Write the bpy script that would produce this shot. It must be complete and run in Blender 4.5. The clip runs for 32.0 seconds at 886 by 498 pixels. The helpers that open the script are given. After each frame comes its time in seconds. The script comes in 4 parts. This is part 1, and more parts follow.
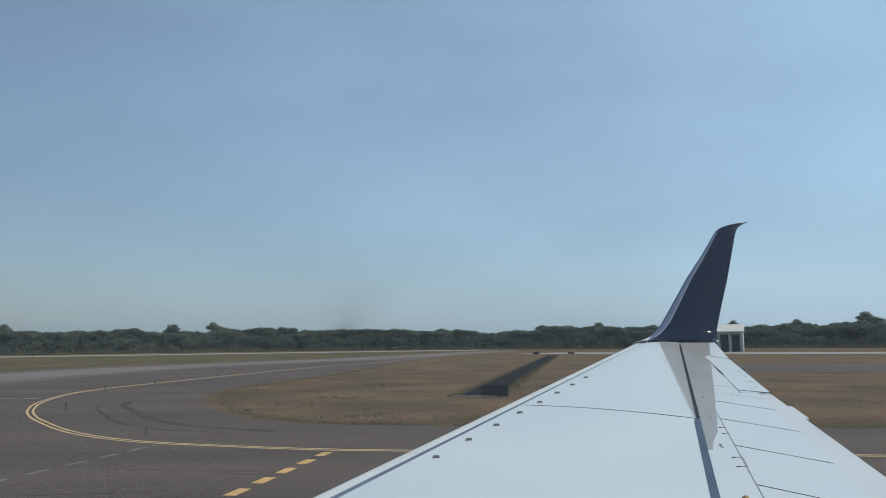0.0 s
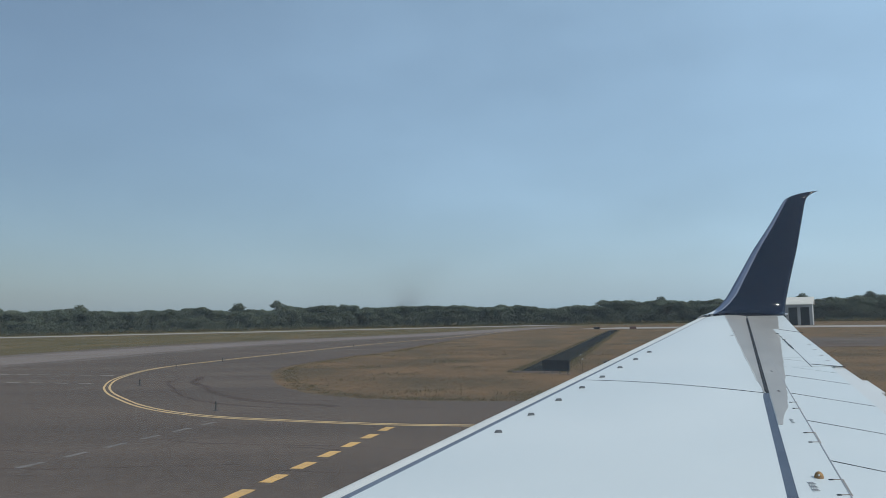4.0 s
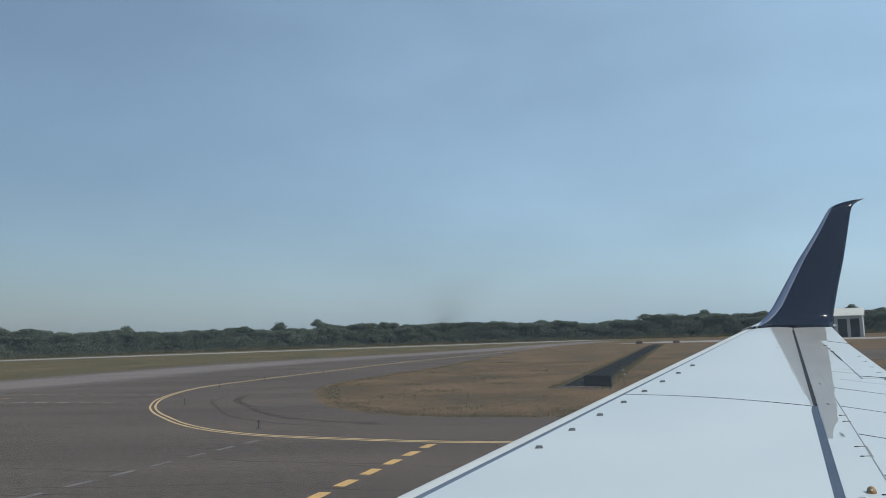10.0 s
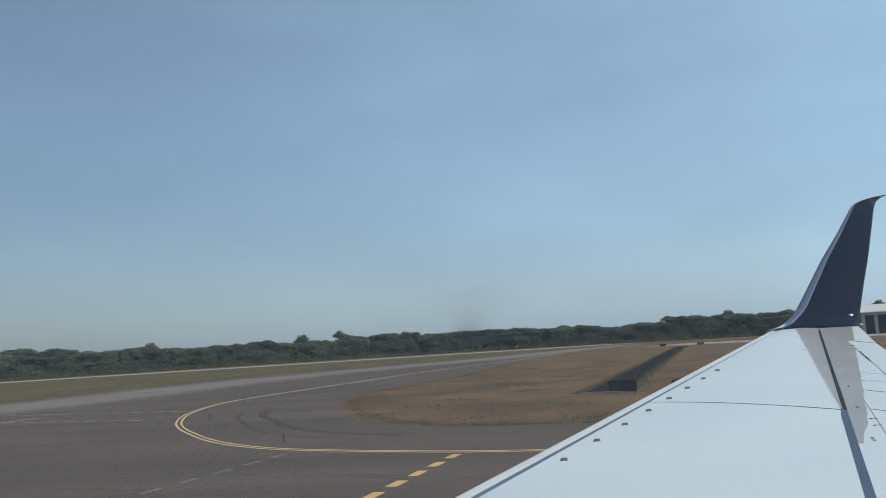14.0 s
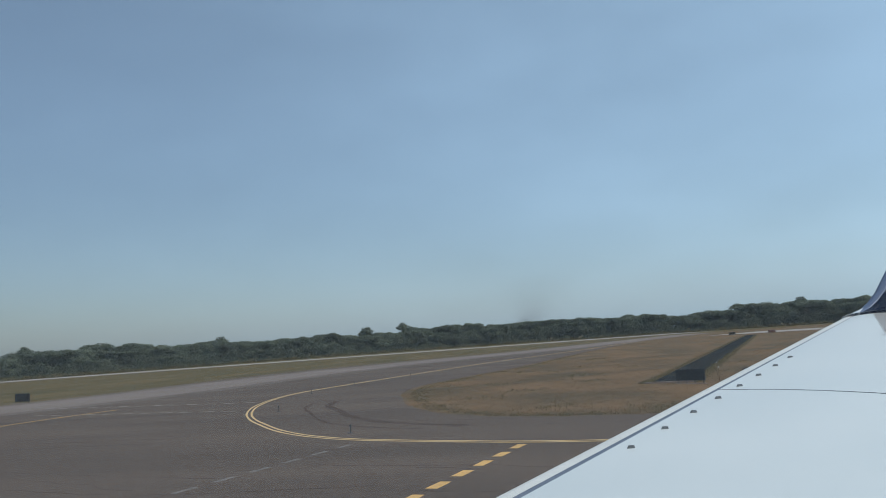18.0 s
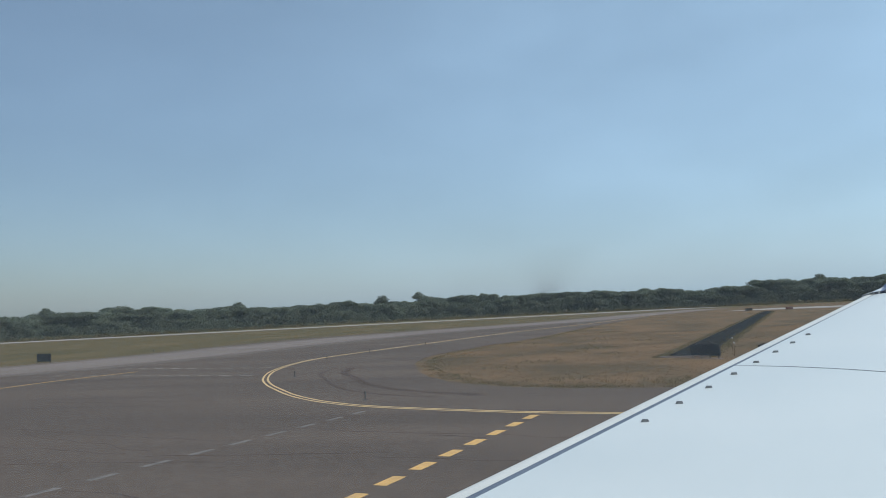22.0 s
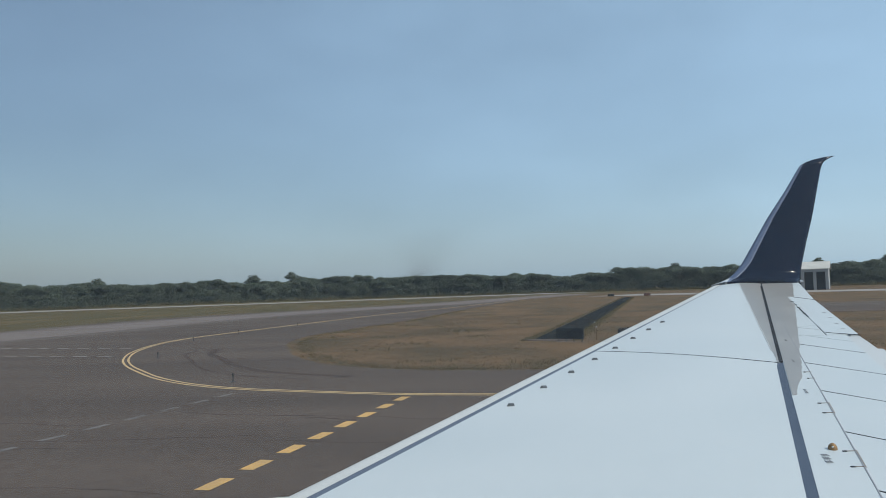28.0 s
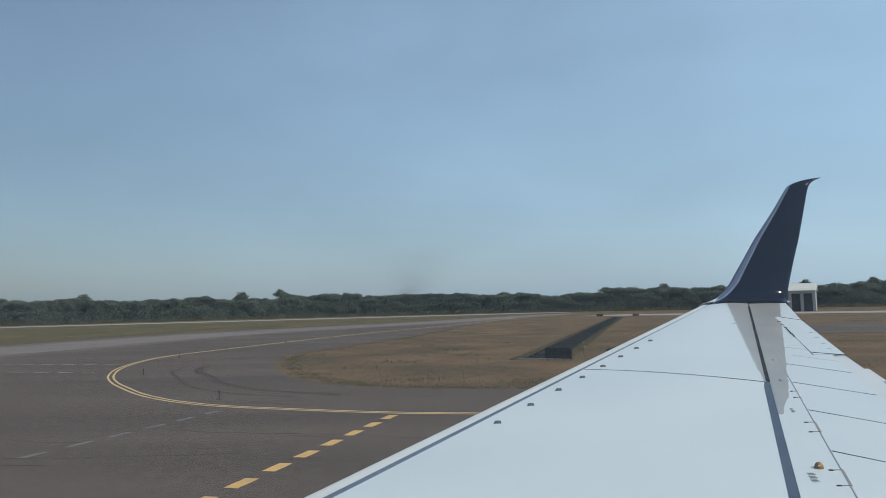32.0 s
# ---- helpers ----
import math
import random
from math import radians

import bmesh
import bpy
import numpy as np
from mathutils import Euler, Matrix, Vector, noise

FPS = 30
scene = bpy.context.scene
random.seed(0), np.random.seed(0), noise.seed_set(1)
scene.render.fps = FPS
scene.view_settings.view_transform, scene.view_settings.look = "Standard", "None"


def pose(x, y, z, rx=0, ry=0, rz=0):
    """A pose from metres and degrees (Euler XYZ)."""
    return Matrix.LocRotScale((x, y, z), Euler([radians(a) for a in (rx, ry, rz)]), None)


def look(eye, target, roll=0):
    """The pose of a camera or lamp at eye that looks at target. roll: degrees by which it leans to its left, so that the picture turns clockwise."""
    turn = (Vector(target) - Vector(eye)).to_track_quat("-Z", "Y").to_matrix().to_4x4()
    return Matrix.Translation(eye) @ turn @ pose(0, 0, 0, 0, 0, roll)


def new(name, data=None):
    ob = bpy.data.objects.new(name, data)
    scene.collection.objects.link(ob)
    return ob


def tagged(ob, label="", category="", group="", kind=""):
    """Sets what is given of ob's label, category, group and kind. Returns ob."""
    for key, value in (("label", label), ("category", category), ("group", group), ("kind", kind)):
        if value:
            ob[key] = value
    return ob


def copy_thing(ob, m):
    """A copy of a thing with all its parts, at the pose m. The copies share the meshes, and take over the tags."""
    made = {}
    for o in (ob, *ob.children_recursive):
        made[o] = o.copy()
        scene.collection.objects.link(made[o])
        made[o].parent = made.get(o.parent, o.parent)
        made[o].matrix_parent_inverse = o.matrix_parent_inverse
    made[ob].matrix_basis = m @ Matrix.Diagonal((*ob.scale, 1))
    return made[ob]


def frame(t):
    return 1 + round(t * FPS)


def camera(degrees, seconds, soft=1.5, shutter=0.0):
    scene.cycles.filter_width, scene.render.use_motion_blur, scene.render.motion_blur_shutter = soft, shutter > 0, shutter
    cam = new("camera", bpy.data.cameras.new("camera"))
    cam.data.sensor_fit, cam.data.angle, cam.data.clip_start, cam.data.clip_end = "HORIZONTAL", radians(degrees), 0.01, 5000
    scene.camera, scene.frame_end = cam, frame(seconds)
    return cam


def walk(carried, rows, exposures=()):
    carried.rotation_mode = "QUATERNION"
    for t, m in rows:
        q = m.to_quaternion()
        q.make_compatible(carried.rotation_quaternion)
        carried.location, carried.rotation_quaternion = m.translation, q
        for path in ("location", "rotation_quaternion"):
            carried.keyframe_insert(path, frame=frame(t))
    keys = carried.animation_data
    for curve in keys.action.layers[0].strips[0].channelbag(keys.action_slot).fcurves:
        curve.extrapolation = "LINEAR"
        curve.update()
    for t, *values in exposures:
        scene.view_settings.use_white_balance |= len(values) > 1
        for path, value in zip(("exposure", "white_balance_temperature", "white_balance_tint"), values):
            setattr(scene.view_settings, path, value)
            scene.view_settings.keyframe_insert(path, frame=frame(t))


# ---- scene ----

# Aeroplane axes: x runs aft, y outboard from the cabin window, z up. The eye sits at the window, 3.9 m over the taxiway.
cam = camera(59.74, 32.0, soft=0.75)

# seconds, x, y, z, yaw, pitch, roll
PATH = (
    (0.0, -0.011, -0.034, 3.890, -2.93, 7.06, -0.48),
    (0.5, -0.008, -0.015, 3.903, -2.37, 7.21, -0.34),
    (1.0, -0.010, -0.011, 3.893, -1.62, 7.46, -0.13),
    (1.5, -0.010, -0.034, 3.881, -0.70, 7.54, 0.16),
    (2.0, -0.012, -0.052, 3.870, 0.00, 7.34, 0.18),
    (2.5, -0.006, -0.040, 3.869, 0.50, 7.12, -0.03),
    (3.0, -0.016, -0.019, 3.883, 0.75, 6.52, -0.28),
    (3.5, -0.011, -0.008, 3.894, 1.08, 5.82, -0.68),
    (4.0, -0.016, -0.006, 3.884, 1.45, 5.36, -0.98),
    (4.5, -0.014, -0.004, 3.889, 1.93, 4.89, -1.21),
    (6.5, 0.007, 0.000, 3.920, 3.44, 4.31, -2.62),
    (7.0, -0.001, 0.002, 3.909, 3.70, 4.58, -2.52),
    (7.5, 0.003, 0.001, 3.890, 3.91, 5.04, -2.37),
    (8.0, 0.000, -0.003, 3.884, 3.98, 5.53, -2.27),
    (8.5, 0.009, -0.004, 3.894, 4.03, 5.79, -2.26),
    (9.0, -0.008, -0.004, 3.889, 3.98, 6.33, -1.95),
    (9.5, -0.005, -0.011, 3.871, 4.09, 6.54, -1.84),
    (10.0, -0.002, -0.013, 3.874, 4.29, 6.64, -1.69),
    (10.5, 0.009, -0.008, 3.892, 4.46, 6.34, -2.01),
    (11.0, 0.008, -0.015, 3.892, 4.58, 6.46, -2.02),
    (11.5, 0.013, -0.011, 3.904, 4.64, 6.28, -2.37),
    (12.0, 0.013, -0.014, 3.900, 4.73, 6.38, -2.51),
    (12.5, 0.010, -0.013, 3.893, 4.79, 6.51, -2.54),
    (13.0, 0.010, -0.007, 3.904, 4.88, 6.52, -2.82),
    (13.5, 0.016, -0.002, 3.930, 5.15, 6.78, -3.22),
    (14.0, 0.012, -0.004, 3.920, 5.70, 7.31, -3.31),
    (14.5, -0.003, -0.011, 3.904, 6.45, 7.89, -3.02),
    (16.5, 0.006, -0.008, 3.900, 8.68, 8.33, -3.99),
    (17.0, 0.014, -0.010, 3.895, 9.21, 7.98, -4.30),
    (17.5, 0.015, -0.005, 3.897, 9.82, 7.31, -4.07),
    (18.0, 0.009, -0.003, 3.895, 10.30, 6.95, -3.88),
    (18.5, -0.004, -0.005, 3.891, 11.33, 6.27, -2.76),
    (19.0, -0.016, -0.008, 3.886, 12.46, 5.99, -2.00),
    (19.5, -0.033, -0.005, 3.885, 13.71, 5.20, -1.94),
    (20.0, -0.032, -0.006, 3.879, 15.12, 4.32, -1.65),
    (20.5, -0.034, -0.002, 3.880, 15.80, 3.62, -2.11),
    (21.0, -0.033, 0.003, 3.885, 15.48, 3.67, -2.62),
    (21.2, -0.039, 0.006, 3.888, 14.92, 3.86, -2.78),
    (21.5, -0.008, 0.013, 3.896, 13.96, 4.23, -3.00),
    (22.0, -0.000, 0.017, 3.899, 11.67, 4.80, -2.67),
    (22.5, -0.008, 0.018, 3.898, 8.95, 5.23, -2.17),
    (23.0, -0.016, 0.020, 3.896, 6.66, 5.01, -2.10),
    (23.5, -0.002, 0.019, 3.901, 5.77, 4.52, -2.49),
    (24.0, -0.002, 0.015, 3.902, 5.89, 3.44, -3.07),
    (24.5, -0.001, 0.012, 3.902, 6.81, 2.85, -3.78),
    (25.0, 0.010, 0.013, 3.908, 7.95, 2.27, -4.68),
    (25.5, 0.020, 0.013, 3.915, 8.72, 2.34, -4.87),
    (26.0, 0.027, 0.012, 3.923, 8.71, 2.52, -4.61),
    (26.5, 0.009, 0.013, 3.923, 7.53, 3.12, -3.76),
    (28.5, 0.007, 0.021, 3.931, 1.65, 3.23, -1.33),
    (29.0, 0.008, 0.028, 3.913, 1.48, 3.87, -1.19),
    (29.5, 0.016, 0.036, 3.917, 1.59, 3.38, -1.07),
    (30.0, 0.011, 0.025, 3.911, 1.64, 3.76, -1.19),
    (30.5, 0.012, 0.028, 3.918, 1.62, 3.53, -1.25),
    (31.0, 0.015, 0.037, 3.907, 1.60, 4.10, -1.19),
    (31.5, 0.012, 0.031, 3.920, 1.50, 3.99, -1.31),
    (32.0, 0.019, 0.030, 3.908, 1.67, 4.46, -1.24),
)

walk(cam, [(t, pose(x, y, z, 90 + pitch, 0, yaw) @ pose(0, 0, 0, 0, 0, roll)) for t, x, y, z, yaw, pitch, roll in PATH],
     exposures=[(0.0, 0.03), (17.0, 0.09), (19.0, 0.15), (20.0, 0.32), (21.0, 0.33), (22.0, 0.24), (26.0, 0.18), (29.0, 0.04), (32.0, 0.03)])

# ---- light ----
SUN_AZ, SUN_EL = 124.0, 43.0  # degrees to the right of straight outboard, and above the horizon
world = bpy.data.worlds.new("sky")
scene.world = world
world.use_nodes = True
wn = world.node_tree
sky = wn.nodes.new("ShaderNodeTexSky")
sky.sky_type = "NISHITA"
sky.sun_disc = False
sky.sun_elevation = radians(SUN_EL)
sky.sun_rotation = radians(SUN_AZ)
sky.air_density, sky.dust_density, sky.ozone_density = 1.3, 1.5, 5.2
wn.nodes["Background"].inputs["Strength"].default_value = 0.085
haze = wn.nodes.new("ShaderNodeMix")              # pale even haze of a dry day over the clear sky
haze.data_type = "RGBA"
haze.inputs["Factor"].default_value = 0.43
side = wn.nodes.new("ShaderNodeTexCoord")          # the haze is brighter on the sun's side
split = wn.nodes.new("ShaderNodeSeparateXYZ")
lean_in = wn.nodes.new("ShaderNodeMapRange")
lean_in.inputs["From Min"].default_value = -1.0
veil = wn.nodes.new("ShaderNodeMix")
veil.data_type = "RGBA"
veil.inputs["A"].default_value = (0.90, 1.21, 1.66, 1)
veil.inputs["B"].default_value = (9.6, 14.2, 18.4, 1)
wn.links.new(side.outputs["Generated"], split.inputs["Vector"])
wn.links.new(split.outputs["X"], lean_in.inputs["Value"])
wn.links.new(lean_in.outputs["Result"], veil.inputs["Factor"])
wisp = wn.nodes.new("ShaderNodeTexNoise")          # faint thin cirrus in the haze
wisp.inputs["Scale"].default_value, wisp.inputs["Detail"].default_value, wisp.inputs["Roughness"].default_value = 3.2, 5.0, 0.52
flat = wn.nodes.new("ShaderNodeMapping")
flat.inputs["Scale"].default_value = (1.0, 1.0, 2.6)
thin = wn.nodes.new("ShaderNodeMapRange")
thin.inputs["From Min"].default_value, thin.inputs["From Max"].default_value = 0.3, 0.7
thin.inputs["To Min"].default_value, thin.inputs["To Max"].default_value = 0.90, 1.12
drift = wn.nodes.new("ShaderNodeVectorMath")
drift.operation = "SCALE"
wn.links.new(side.outputs["Generated"], flat.inputs["Vector"])
wn.links.new(flat.outputs["Vector"], wisp.inputs["Vector"])
wn.links.new(wisp.outputs["Fac"], thin.inputs["Value"])
wn.links.new(veil.outputs["Result"], drift.inputs["Vector"])
wn.links.new(thin.outputs["Result"], drift.inputs["Scale"])
wn.links.new(drift.outputs["Vector"], haze.inputs["B"])
wn.links.new(sky.outputs["Color"], haze.inputs["A"])
wn.links.new(haze.outputs["Result"], wn.nodes["Background"].inputs["Color"])

sun = new("sun", bpy.data.lights.new("sun", "SUN"))
sun.data.energy, sun.data.angle, sun.data.color = 2.75, radians(0.53), (1.0, 0.93, 0.82)
sun_way = Vector((math.sin(radians(SUN_AZ)) * math.cos(radians(SUN_EL)), math.cos(radians(SUN_AZ)) * math.cos(radians(SUN_EL)), math.sin(radians(SUN_EL))))
sun.matrix_world = look(sun_way * 100, (0, 0, 0))

# ---- materials ----
def material(name, colour, rough=0.6, metal=0.0, second=None, scale=3.0, detail=5.0, bump=0.0, bump_scale=None, low=0.35, high=0.65, each=0.0, island=0.0, rough_vary=0.0, coat=0.0, spec=0.5, stretch=None):
    """A principled surface whose colour wanders between two tones at two scales, with fine relief."""
    m = bpy.data.materials.new(name)
    m.use_nodes = True
    t = m.node_tree
    p = t.nodes["Principled BSDF"]
    p.inputs["Roughness"].default_value = rough
    p.inputs["Metallic"].default_value = metal
    p.inputs["Specular IOR Level"].default_value = spec
    p.inputs["Coat Weight"].default_value = coat
    p.inputs["Coat Roughness"].default_value = 0.08
    co = t.nodes.new("ShaderNodeTexCoord")
    big = t.nodes.new("ShaderNodeTexNoise")
    big.inputs["Scale"].default_value = scale
    big.inputs["Detail"].default_value = detail
    place = t.nodes.new("ShaderNodeMapping")
    place.inputs["Scale"].default_value = stretch or (1, 1, 1)
    place.inputs["Rotation"].default_value = (0, 0, 0.12 if stretch else 0)
    t.links.new(co.outputs["Object"], place.inputs["Vector"])
    t.links.new(place.outputs["Vector"], big.inputs["Vector"])
    fine = t.nodes.new("ShaderNodeTexNoise")
    fine.inputs["Scale"].default_value = scale * 14
    fine.inputs["Detail"].default_value = 4
    t.links.new(co.outputs["Object"], fine.inputs["Vector"])
    add = t.nodes.new("ShaderNodeMix")
    add.inputs["Factor"].default_value = 0.35
    t.links.new(big.outputs["Fac"], add.inputs["A"])
    t.links.new(fine.outputs["Fac"], add.inputs["B"])
    ramp = t.nodes.new("ShaderNodeMapRange")
    ramp.inputs["From Min"].default_value, ramp.inputs["From Max"].default_value = low, high
    t.links.new(add.outputs["Result"], ramp.inputs["Value"])
    mix = t.nodes.new("ShaderNodeMix")
    mix.data_type = "RGBA"
    mix.inputs["A"].default_value = (*colour, 1)
    mix.inputs["B"].default_value = (*(second or colour), 1)
    t.links.new(ramp.outputs["Result"], mix.inputs["Factor"])
    out = mix.outputs["Result"]
    for amount, node, socket in ((each, "ShaderNodeObjectInfo", "Random"), (island, "ShaderNodeNewGeometry", "Random Per Island")):
        if amount:
            info = t.nodes.new(node)
            rng = t.nodes.new("ShaderNodeMapRange")
            rng.inputs["To Min"].default_value, rng.inputs["To Max"].default_value = 1 - amount, 1 + amount
            t.links.new(info.outputs[socket], rng.inputs["Value"])
            hsv = t.nodes.new("ShaderNodeHueSaturation")
            t.links.new(rng.outputs["Result"], hsv.inputs["Value"])
            t.links.new(out, hsv.inputs["Color"])
            out = hsv.outputs["Color"]
    t.links.new(out, p.inputs["Base Color"])
    if rough_vary:
        rr = t.nodes.new("ShaderNodeMapRange")
        rr.inputs["To Min"].default_value, rr.inputs["To Max"].default_value = rough - rough_vary, rough + rough_vary
        t.links.new(big.outputs["Fac"], rr.inputs["Value"])
        t.links.new(rr.outputs["Result"], p.inputs["Roughness"])
    if bump:
        rel = t.nodes.new("ShaderNodeTexNoise")
        rel.inputs["Scale"].default_value = bump_scale or scale * 10
        rel.inputs["Detail"].default_value = 6
        t.links.new(co.outputs["Object"], rel.inputs["Vector"])
        b = t.nodes.new("ShaderNodeBump")
        b.inputs["Strength"].default_value = bump
        b.inputs["Distance"].default_value = 0.02
        t.links.new(rel.outputs["Fac"], b.inputs["Height"])
        t.links.new(b.outputs["Normal"], p.inputs["Normal"])
    return m


WHITE = material("wing_paint_white", (0.545, 0.594, 0.597), 0.45, second=(0.59, 0.634, 0.634), scale=0.7, rough_vary=0.08)
WHITE_FLAP = material("flap_paint_white", (0.53, 0.545, 0.53), 0.45, second=(0.60, 0.61, 0.595), scale=1.1, rough_vary=0.06)
NOSE = material("leading_edge_alloy", (0.70, 0.69, 0.64), 0.40, 0.0, second=(0.60, 0.595, 0.555), scale=1.6, rough_vary=0.06)
SEALANT = material("bare_grey_skin_paint", (0.285, 0.274, 0.254), 0.36, second=(0.35, 0.338, 0.313), scale=2.5, rough_vary=0.08)
GAP = material("dark_gap", (0.016, 0.017, 0.02), 0.9, second=(0.032, 0.032, 0.036), scale=8, spec=0.1)
STRIPE = material("blue_grey_seal", (0.085, 0.108, 0.15), 0.5, second=(0.115, 0.14, 0.185), scale=3)
NAVY = material("navy_gloss_paint", (0.0014, 0.0048, 0.0175), 0.09, second=(0.0022, 0.0066, 0.0235), scale=1.5, spec=0.05)
FILLET = material("glossy_white_fillet", (0.62, 0.65, 0.66), 0.12, second=(0.68, 0.70, 0.70), scale=3)
SPAR_SEAL = material("blue_grey_spar_seal", (0.046, 0.064, 0.10), 0.55, second=(0.066, 0.086, 0.125), scale=3, spec=0.25)
NAVY_EDGE = material("winglet_edge_paint", (0.072, 0.104, 0.178), 0.45, 0.0, second=(0.095, 0.130, 0.210), scale=2)
TICK = material("stencil_grey", (0.26, 0.26, 0.27), 0.6, second=(0.38, 0.38, 0.39), scale=30)
STEEL = material("bare_metal", (0.42, 0.43, 0.44), 0.35, 0.7, second=(0.32, 0.33, 0.34), scale=20)
VG = material("vortex_tab_metal", (0.085, 0.092, 0.095), 0.5, 0.2, second=(0.14, 0.15, 0.155), scale=20)
BRONZE = material("worn_hinge_strip", (0.24, 0.20, 0.16), 0.5, 0.2, second=(0.34, 0.30, 0.25), scale=12)
TYRE = material("black_tyre_rubber", (0.022, 0.022, 0.023), 0.8, second=(0.035, 0.034, 0.033), scale=9)
BRASS = material("brass_cap", (0.30, 0.17, 0.05), 0.55, 0.3, second=(0.22, 0.12, 0.04), scale=40)
HULL_PAINT = material("fuselage_paint", (0.7, 0.7, 0.7), 0.4, second=(0.74, 0.74, 0.74), scale=1)
TRIM = material("cabin_trim_plastic", (0.74, 0.74, 0.73), 0.5, second=(0.78, 0.78, 0.77), scale=6, bump=0.1, bump_scale=300)
BEAD = material("grey_rubber_bead", (0.46, 0.48, 0.50), 0.5, second=(0.54, 0.56, 0.58), scale=20)
GASKET = material("window_gasket_rubber", (0.27, 0.26, 0.25), 0.55, second=(0.34, 0.33, 0.315), scale=20, bump=0.05, bump_scale=200)
ASPHALT = material("asphalt_worn", (0.077, 0.055, 0.0405), 0.9, second=(0.118, 0.085, 0.0630), scale=0.16, detail=9, bump=0.1, bump_scale=22, low=0.40, high=0.60, spec=0.15, stretch=(0.22, 1.0, 1.0))
RUNWAY = material("runway_pale_concrete", (0.27, 0.245, 0.222), 0.85, second=(0.34, 0.31, 0.28), scale=0.05, detail=8, spec=0.2)
GRASS_GROUND = material("dry_grass_ground", (0.070, 0.060, 0.022), 0.95, second=(0.134, 0.092, 0.038), scale=0.10, detail=9, low=0.41, high=0.59, stretch=(1.0, 0.3, 1.0), bump=1.0, bump_scale=4, spec=0.1)
TURF = material("dry_brown_turf", (0.080, 0.058, 0.028), 0.95, second=(0.176, 0.104, 0.050), scale=0.11, detail=9, low=0.41, high=0.59, bump=1.0, bump_scale=4, spec=0.1)
YELLOW = material("yellow_line_paint", (0.72, 0.42, 0.13), 0.8, second=(0.50, 0.32, 0.13), scale=1.5, spec=0.15)
FADED = material("faded_white_paint", (0.42, 0.39, 0.35), 0.8, second=(0.22, 0.205, 0.19), scale=1.5, spec=0.1)
WORN = material("worn_out_white_paint", (0.21, 0.19, 0.175), 0.85, second=(0.115, 0.10, 0.092), scale=2.5, spec=0.1)
LINE = material("worn_edge_line_paint", (0.68, 0.46, 0.20), 0.8, second=(0.50, 0.37, 0.20), scale=1.2, spec=0.15)
PATCH = material("tar_patch", (0.060, 0.042, 0.033), 0.9, second=(0.088, 0.061, 0.048), scale=0.5, low=0.42, high=0.58, bump=0.3, bump_scale=30, spec=0.05)
# far asphalt's grazing sheen put into paler tones; LANE also serves as concrete
LANE_EDGE = material("lane_edge_sheen", (0.105, 0.079, 0.066), 0.9, second=(0.150, 0.117, 0.099), scale=0.10, detail=9, spec=0.15, low=0.3, high=0.7, stretch=(0.3, 1.0, 1.0))
LANE = material("pale_concrete_and_lane_sheen", (0.152, 0.120, 0.101), 0.9, second=(0.215, 0.175, 0.150), scale=0.08, detail=9, spec=0.15, low=0.3, high=0.7, stretch=(0.3, 1.0, 1.0))
SIGN_BLACK = material("sign_black_metal", (0.014, 0.014, 0.015), 0.7, second=(0.026, 0.025, 0.025), scale=2, spec=0.15)
SIGN_WHITE = material("sign_white_face", (0.62, 0.60, 0.55), 0.6, second=(0.54, 0.52, 0.47), scale=3)
SIGN_RED = material("sign_red_face", (0.060, 0.022, 0.018), 0.6, second=(0.085, 0.03, 0.025), scale=2)
PEG = material("edge_light_grey", (0.03, 0.03, 0.03), 0.8, 0.0, second=(0.05, 0.048, 0.046), scale=9)
SHED_WALL = material("hangar_wall", (0.34, 0.35, 0.35), 0.8, second=(0.27, 0.28, 0.28), scale=0.2)
SHED_DARK = material("hangar_bay_shade", (0.03, 0.033, 0.036), 0.8, second=(0.06, 0.062, 0.065), scale=0.2)
SHED_ROOF = material("hangar_roof", (0.62, 0.60, 0.53), 0.6, second=(0.50, 0.485, 0.43), scale=0.3)
BARK = material("bark", (0.10, 0.075, 0.05), 0.9, second=(0.16, 0.12, 0.09), scale=1.5, bump=0.6)
LEAF = material("foliage_dark_green", (0.118, 0.146, 0.104), 0.9, second=(0.170, 0.192, 0.138), scale=0.2, spec=0.1, each=0.22, island=0.22)
SCRUB = material("scrub_green", (0.116, 0.138, 0.102), 0.9, second=(0.156, 0.174, 0.126), spec=0.1, scale=0.1, island=0.14)
DRY_SCRUB = material("dry_olive_scrub", (0.150, 0.142, 0.074), 0.9, second=(0.205, 0.175, 0.095), spec=0.1, scale=0.1, island=0.2)
SMOKE = material("smoke_grey", (0.16, 0.155, 0.15), 1.0, second=(0.22, 0.21, 0.20), scale=0.1, spec=0.0)
BLADE = material("dry_grass_blade", (0.165, 0.112, 0.056), 0.9, second=(0.255, 0.152, 0.072), scale=0.12, island=0.3)
WEED = material("green_weed_blade", (0.140, 0.122, 0.056), 0.85, second=(0.200, 0.150, 0.070), scale=0.3, island=0.3)
# ditch soil, near-black because the trench's deep shade is put into the colour
DITCH = material("ditch_soil_painted_shade", (0.006, 0.0065, 0.006), 0.95, second=(0.015, 0.014, 0.011), scale=0.4, bump=0.6, bump_scale=6, spec=0.05)

